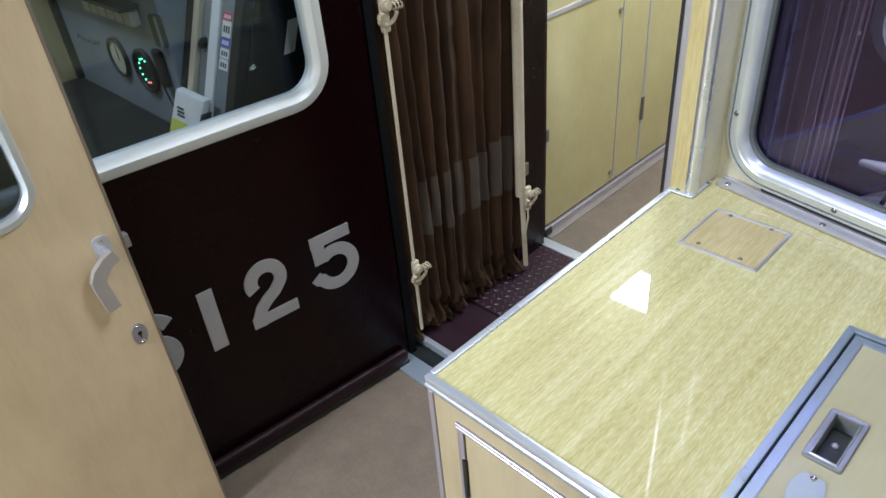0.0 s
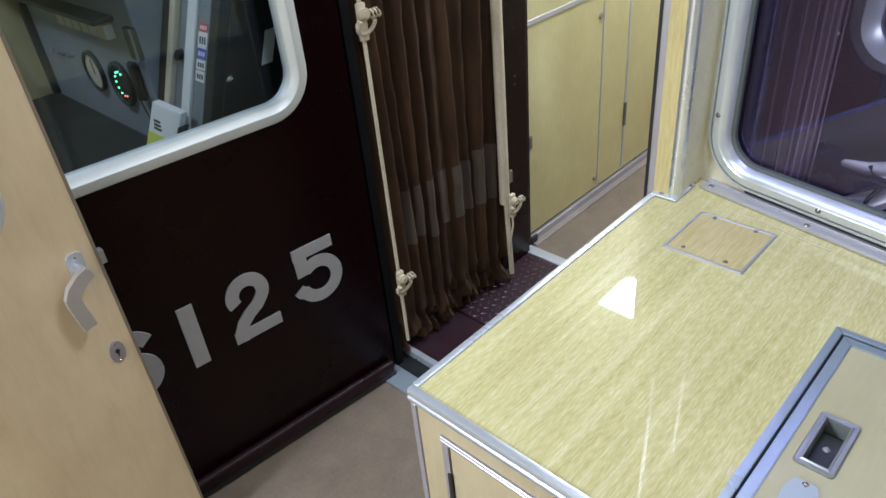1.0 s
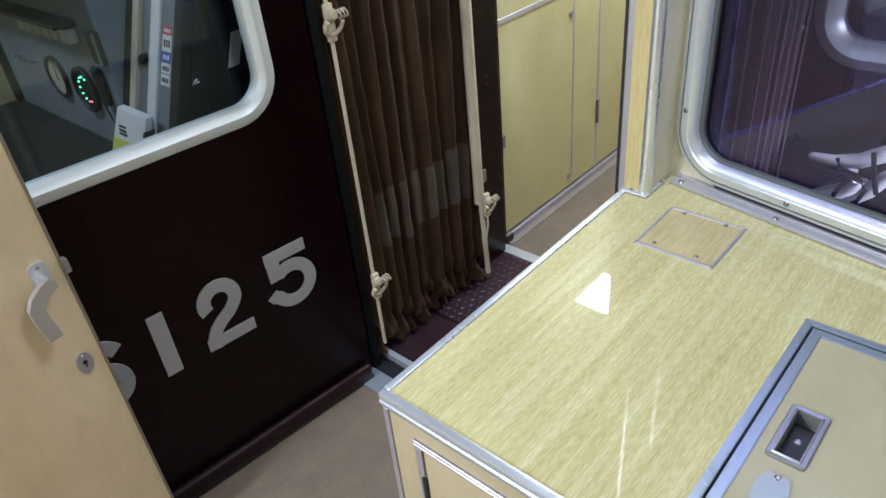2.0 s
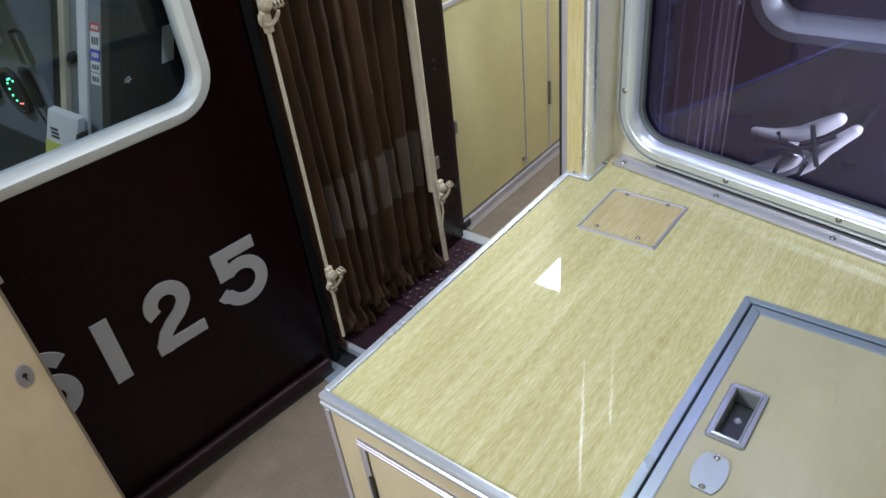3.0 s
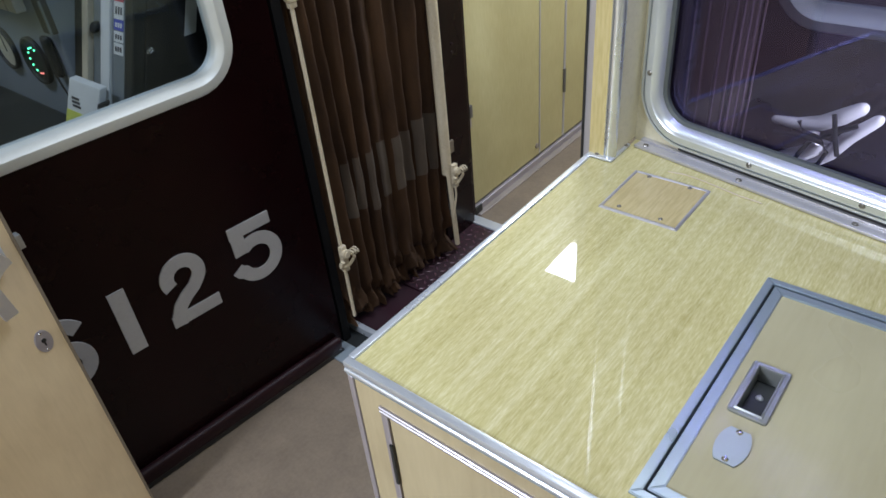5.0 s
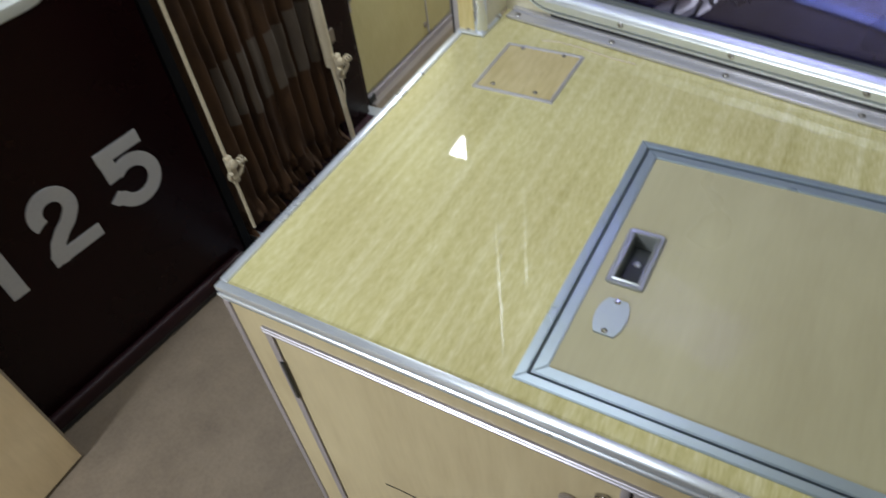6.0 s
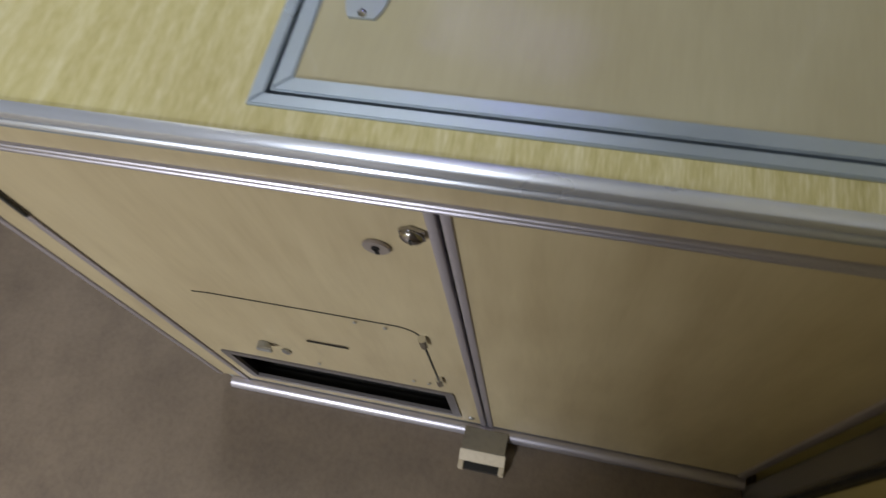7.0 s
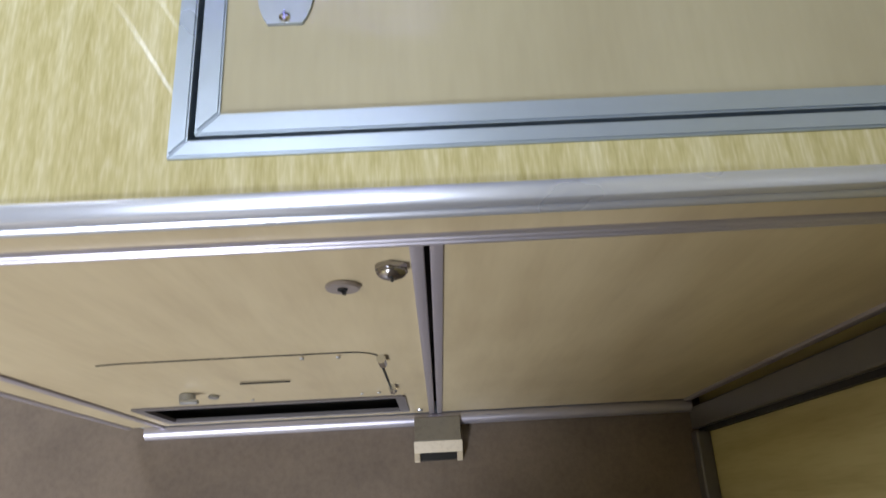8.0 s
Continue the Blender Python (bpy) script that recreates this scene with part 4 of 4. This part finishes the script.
# bead of old sealant along the window ledge
bead = [(1.172, 0.495, 0.951), (1.177, 0.464, 0.951), (1.172, 0.426, 0.951), (1.157, 0.36, 0.951), (1.153, 0.32, 0.951)]
part("sealant_bead", tube(bead, 0.0013, 6), CREAMPAINT, top, "pale sealant bead", smooth=True)

# ---- driver's side behind the gangway door ----
desk = thing("driver_console", "grey driver's console with round gauges", "console", (0.9, 2.2, 0))
part("console_face", box(0.80, 1.2, 1.945, 2.75, 0.0, 1.32, 0.008), CONSOLE, desk)
part("console_ledge", box(0.4, 0.80, 1.94, 2.75, 0.55, 0.845, 0.01), DARKGREY, desk, "dark desk top")
part("console_hood", box(0.66, 1.2, 1.945, 2.75, 1.32, 1.35, 0.006), CONSOLE, desk)


TO_CONSOLE = Matrix.Translation((0.8, 0, 0)) @ Matrix.Rotation(radians(-90), 4, "Z")


def gauge_on(parent, y, z, r, lit):
    """A round gauge: a raised black bezel round a flush dial."""
    bezel = [(0, 0), (0, 0.01), (0.002, 0.013), (0.008, 0.013), (0.01, 0.009), (0.01, 0)]
    g = part("gauge", ring((-y - r, -y + r, z - r, z + r), r, bezel), RUBBER, parent, "round black gauge", m=TO_CONSOLE, smooth=True)
    part("dial", disc((0.797, y, z), (-1, 0, 0), r - 0.009, 0.006, 0, 32), BLACK if lit else WALLCREAM, g)
    if lit:
        for k in range(9):
            a = radians(62 + 29 * k)
            part("led", disc((0.793, y - r * 0.5 * math.cos(a), z + r * 0.55 * math.sin(a)), (-1, 0, 0), 0.0026, 0.003, 0, 8), LED if k < 7 else LEDRED, g)
    else:
        part("needle", box(0.792, 0.7935, y - 0.002, y + 0.002, z - 0.01, z + r * 0.6), INK, g)


gauge_on(desk, 2.135, 0.995, 0.066, True)
gauge_on(desk, 2.315, 1.0, 0.062, False)
for y in (2.46, 2.5, 2.54, 2.58):
    part("toggle_switch", tube([(0.8, y, 1.02), (0.778, y, 1.026)], 0.006, 8), STEEL, desk, smooth=True)
part("microphone", box(0.78, 0.80, 1.988, 2.03, 0.975, 1.085, 0.01), RUBBER, desk, "black hand microphone")
part("cord", tube([(0.785, 2.02, 0.98), (0.78, 1.995, 0.955), (0.785, 1.985, 0.91), (0.79, 2.0, 0.885), (0.795, 2.02, 0.88)], 0.003, 6), RUBBER, desk, smooth=True)
for k in range(6):
    part("hood_switch", box(0.772, 0.80, 2.07 + 0.056 * k, 2.118 + 0.056 * k, 1.137, 1.18, 0.003), WALLCREAM, desk, "dim cream switch block")
part("switch_shelf", box(0.74, 0.80, 2.05, 2.75, 1.186, 1.2, 0.003), DARKGREY, desk)
part("relay_box", box(0.782, 0.80, 1.932, 1.98, 1.1, 1.185, 0.004), RUBBER, desk, "small black relay box")
part("relay_edge", box(0.779, 0.784, 1.93, 1.938, 1.1, 1.185, 0.001), COLUMN, desk)
part("end_post", box(0.78, 0.82, 2.72, 2.75, 0.845, 2.1, 0.003), BLACK, desk, "black upright at the console end")

RAKE = Matrix(((1, 0, 0.4, -0.42), (0, 1, 0, 0), (0, 0, 1, 0), (0, 0, 0, 1)))
post = thing("window_column", "grey and cream metal column beside the console", "column", (0.9, 1.8, 0))
part("column", box(0.83, 1.2, 1.79, 1.90, 0.75, 2.1, 0.006), COLUMN, post, m=RAKE)
# The gap's shade is a black slab beside the column.
part("column_gap", box(0.825, 0.9, 1.906, 1.94, 0.85, 2.1), BLACK, post, "dark gap beside the column", m=RAKE)
part("pale_edge", box(0.813, 0.835, 1.858, 1.886, 0.9, 2.1, 0.003), CREAMPAINT, post, "tan painted edge strip", m=RAKE)
part("side_strip", box(0.808, 0.85, 1.747, 1.788, 0.95, 2.1, 0.003), WHITE, post, "white side strip", m=RAKE)
part("column_knob", disc((0.825, 1.84, 1.115), (-1, 0, 0), 0.013, 0.02, 0.003), RUBBER, post, m=RAKE, smooth=True)

equip = thing("equipment_cabinet", "tall dark grey equipment cabinet with stickers", "cabinet", (0.95, 1.68, 0))
part("cabinet_body", box(0.815, 1.12, 1.655, 1.744, 0.75, 2.1, 0.004), DARKGREY, equip, m=RAKE)
part("sticker_strip", box(0.8145, 0.82, 1.69, 1.743, 0.8, 2.1, 0.001), COLUMN, equip, "grey edge strip", m=RAKE)
part("cabinet_door", box(0.845, 1.1, 1.649, 1.655, 0.85, 1.9, 0.003), BLACK, equip, m=RAKE)
part("cabinet_screw", screw_head((0.858, 1.649, 1.081), (0, -1, 0), 0.0095), CHROME, equip, m=RAKE)
part("note", box(0.952, 0.985, 1.6475, 1.649, 1.085, 1.165), WHITE, equip, "white paper note", m=RAKE)
for z0, z1, mat in ((1.188, 1.206, RED), (1.151, 1.187, WHITE), (1.128, 1.15, BLUE), (1.103, 1.125, WHITE), (1.076, 1.1, WHITE)):
    st = part("sticker", box(0.813, 0.8145, 1.696, 1.735, z0, z1), mat, equip, m=RAKE)
    for k in range(3):
        yy = 1.7005 + 0.0105 * k
        part("print_bar", box(0.8125, 0.813, yy, yy + 0.007, z0 + (z1 - z0) * 0.28, z0 + (z1 - z0) * 0.72), INK if mat is WHITE else WHITE, st, m=RAKE)

folder = thing("document_box", "white document holder with yellow label", "box", (0.76, 1.8, 0.9))
LEAN = Matrix(((1, 0, 0.5, -0.5075), (0, 1, 0, 0), (0, 0, 1, 0), (0, 0, 0, 1)))
part("holder", box(0.755, 0.775, 1.722, 1.868, 0.88, 1.015, 0.003), WHITE, folder, m=LEAN)
part("label", box(0.7535, 0.755, 1.785, 1.864, 0.908, 0.948), YELLOW, folder, "yellow label", m=LEAN)
for k in range(3):
    part("print_bar", box(0.7535, 0.755, 1.80 + 0.006 * k, 1.838 + 0.004 * k, 0.958 + 0.008 * k, 0.9625 + 0.008 * k), INK, folder, m=LEAN)
part("clip", box(0.752, 0.78, 1.712, 1.722, 0.9, 0.985, 0.002), RUBBER, folder, "black clip", m=LEAN)
part("pocket", box(0.758, 0.79, 1.668, 1.711, 0.87, 0.972, 0.003), WHITE, folder, m=LEAN)
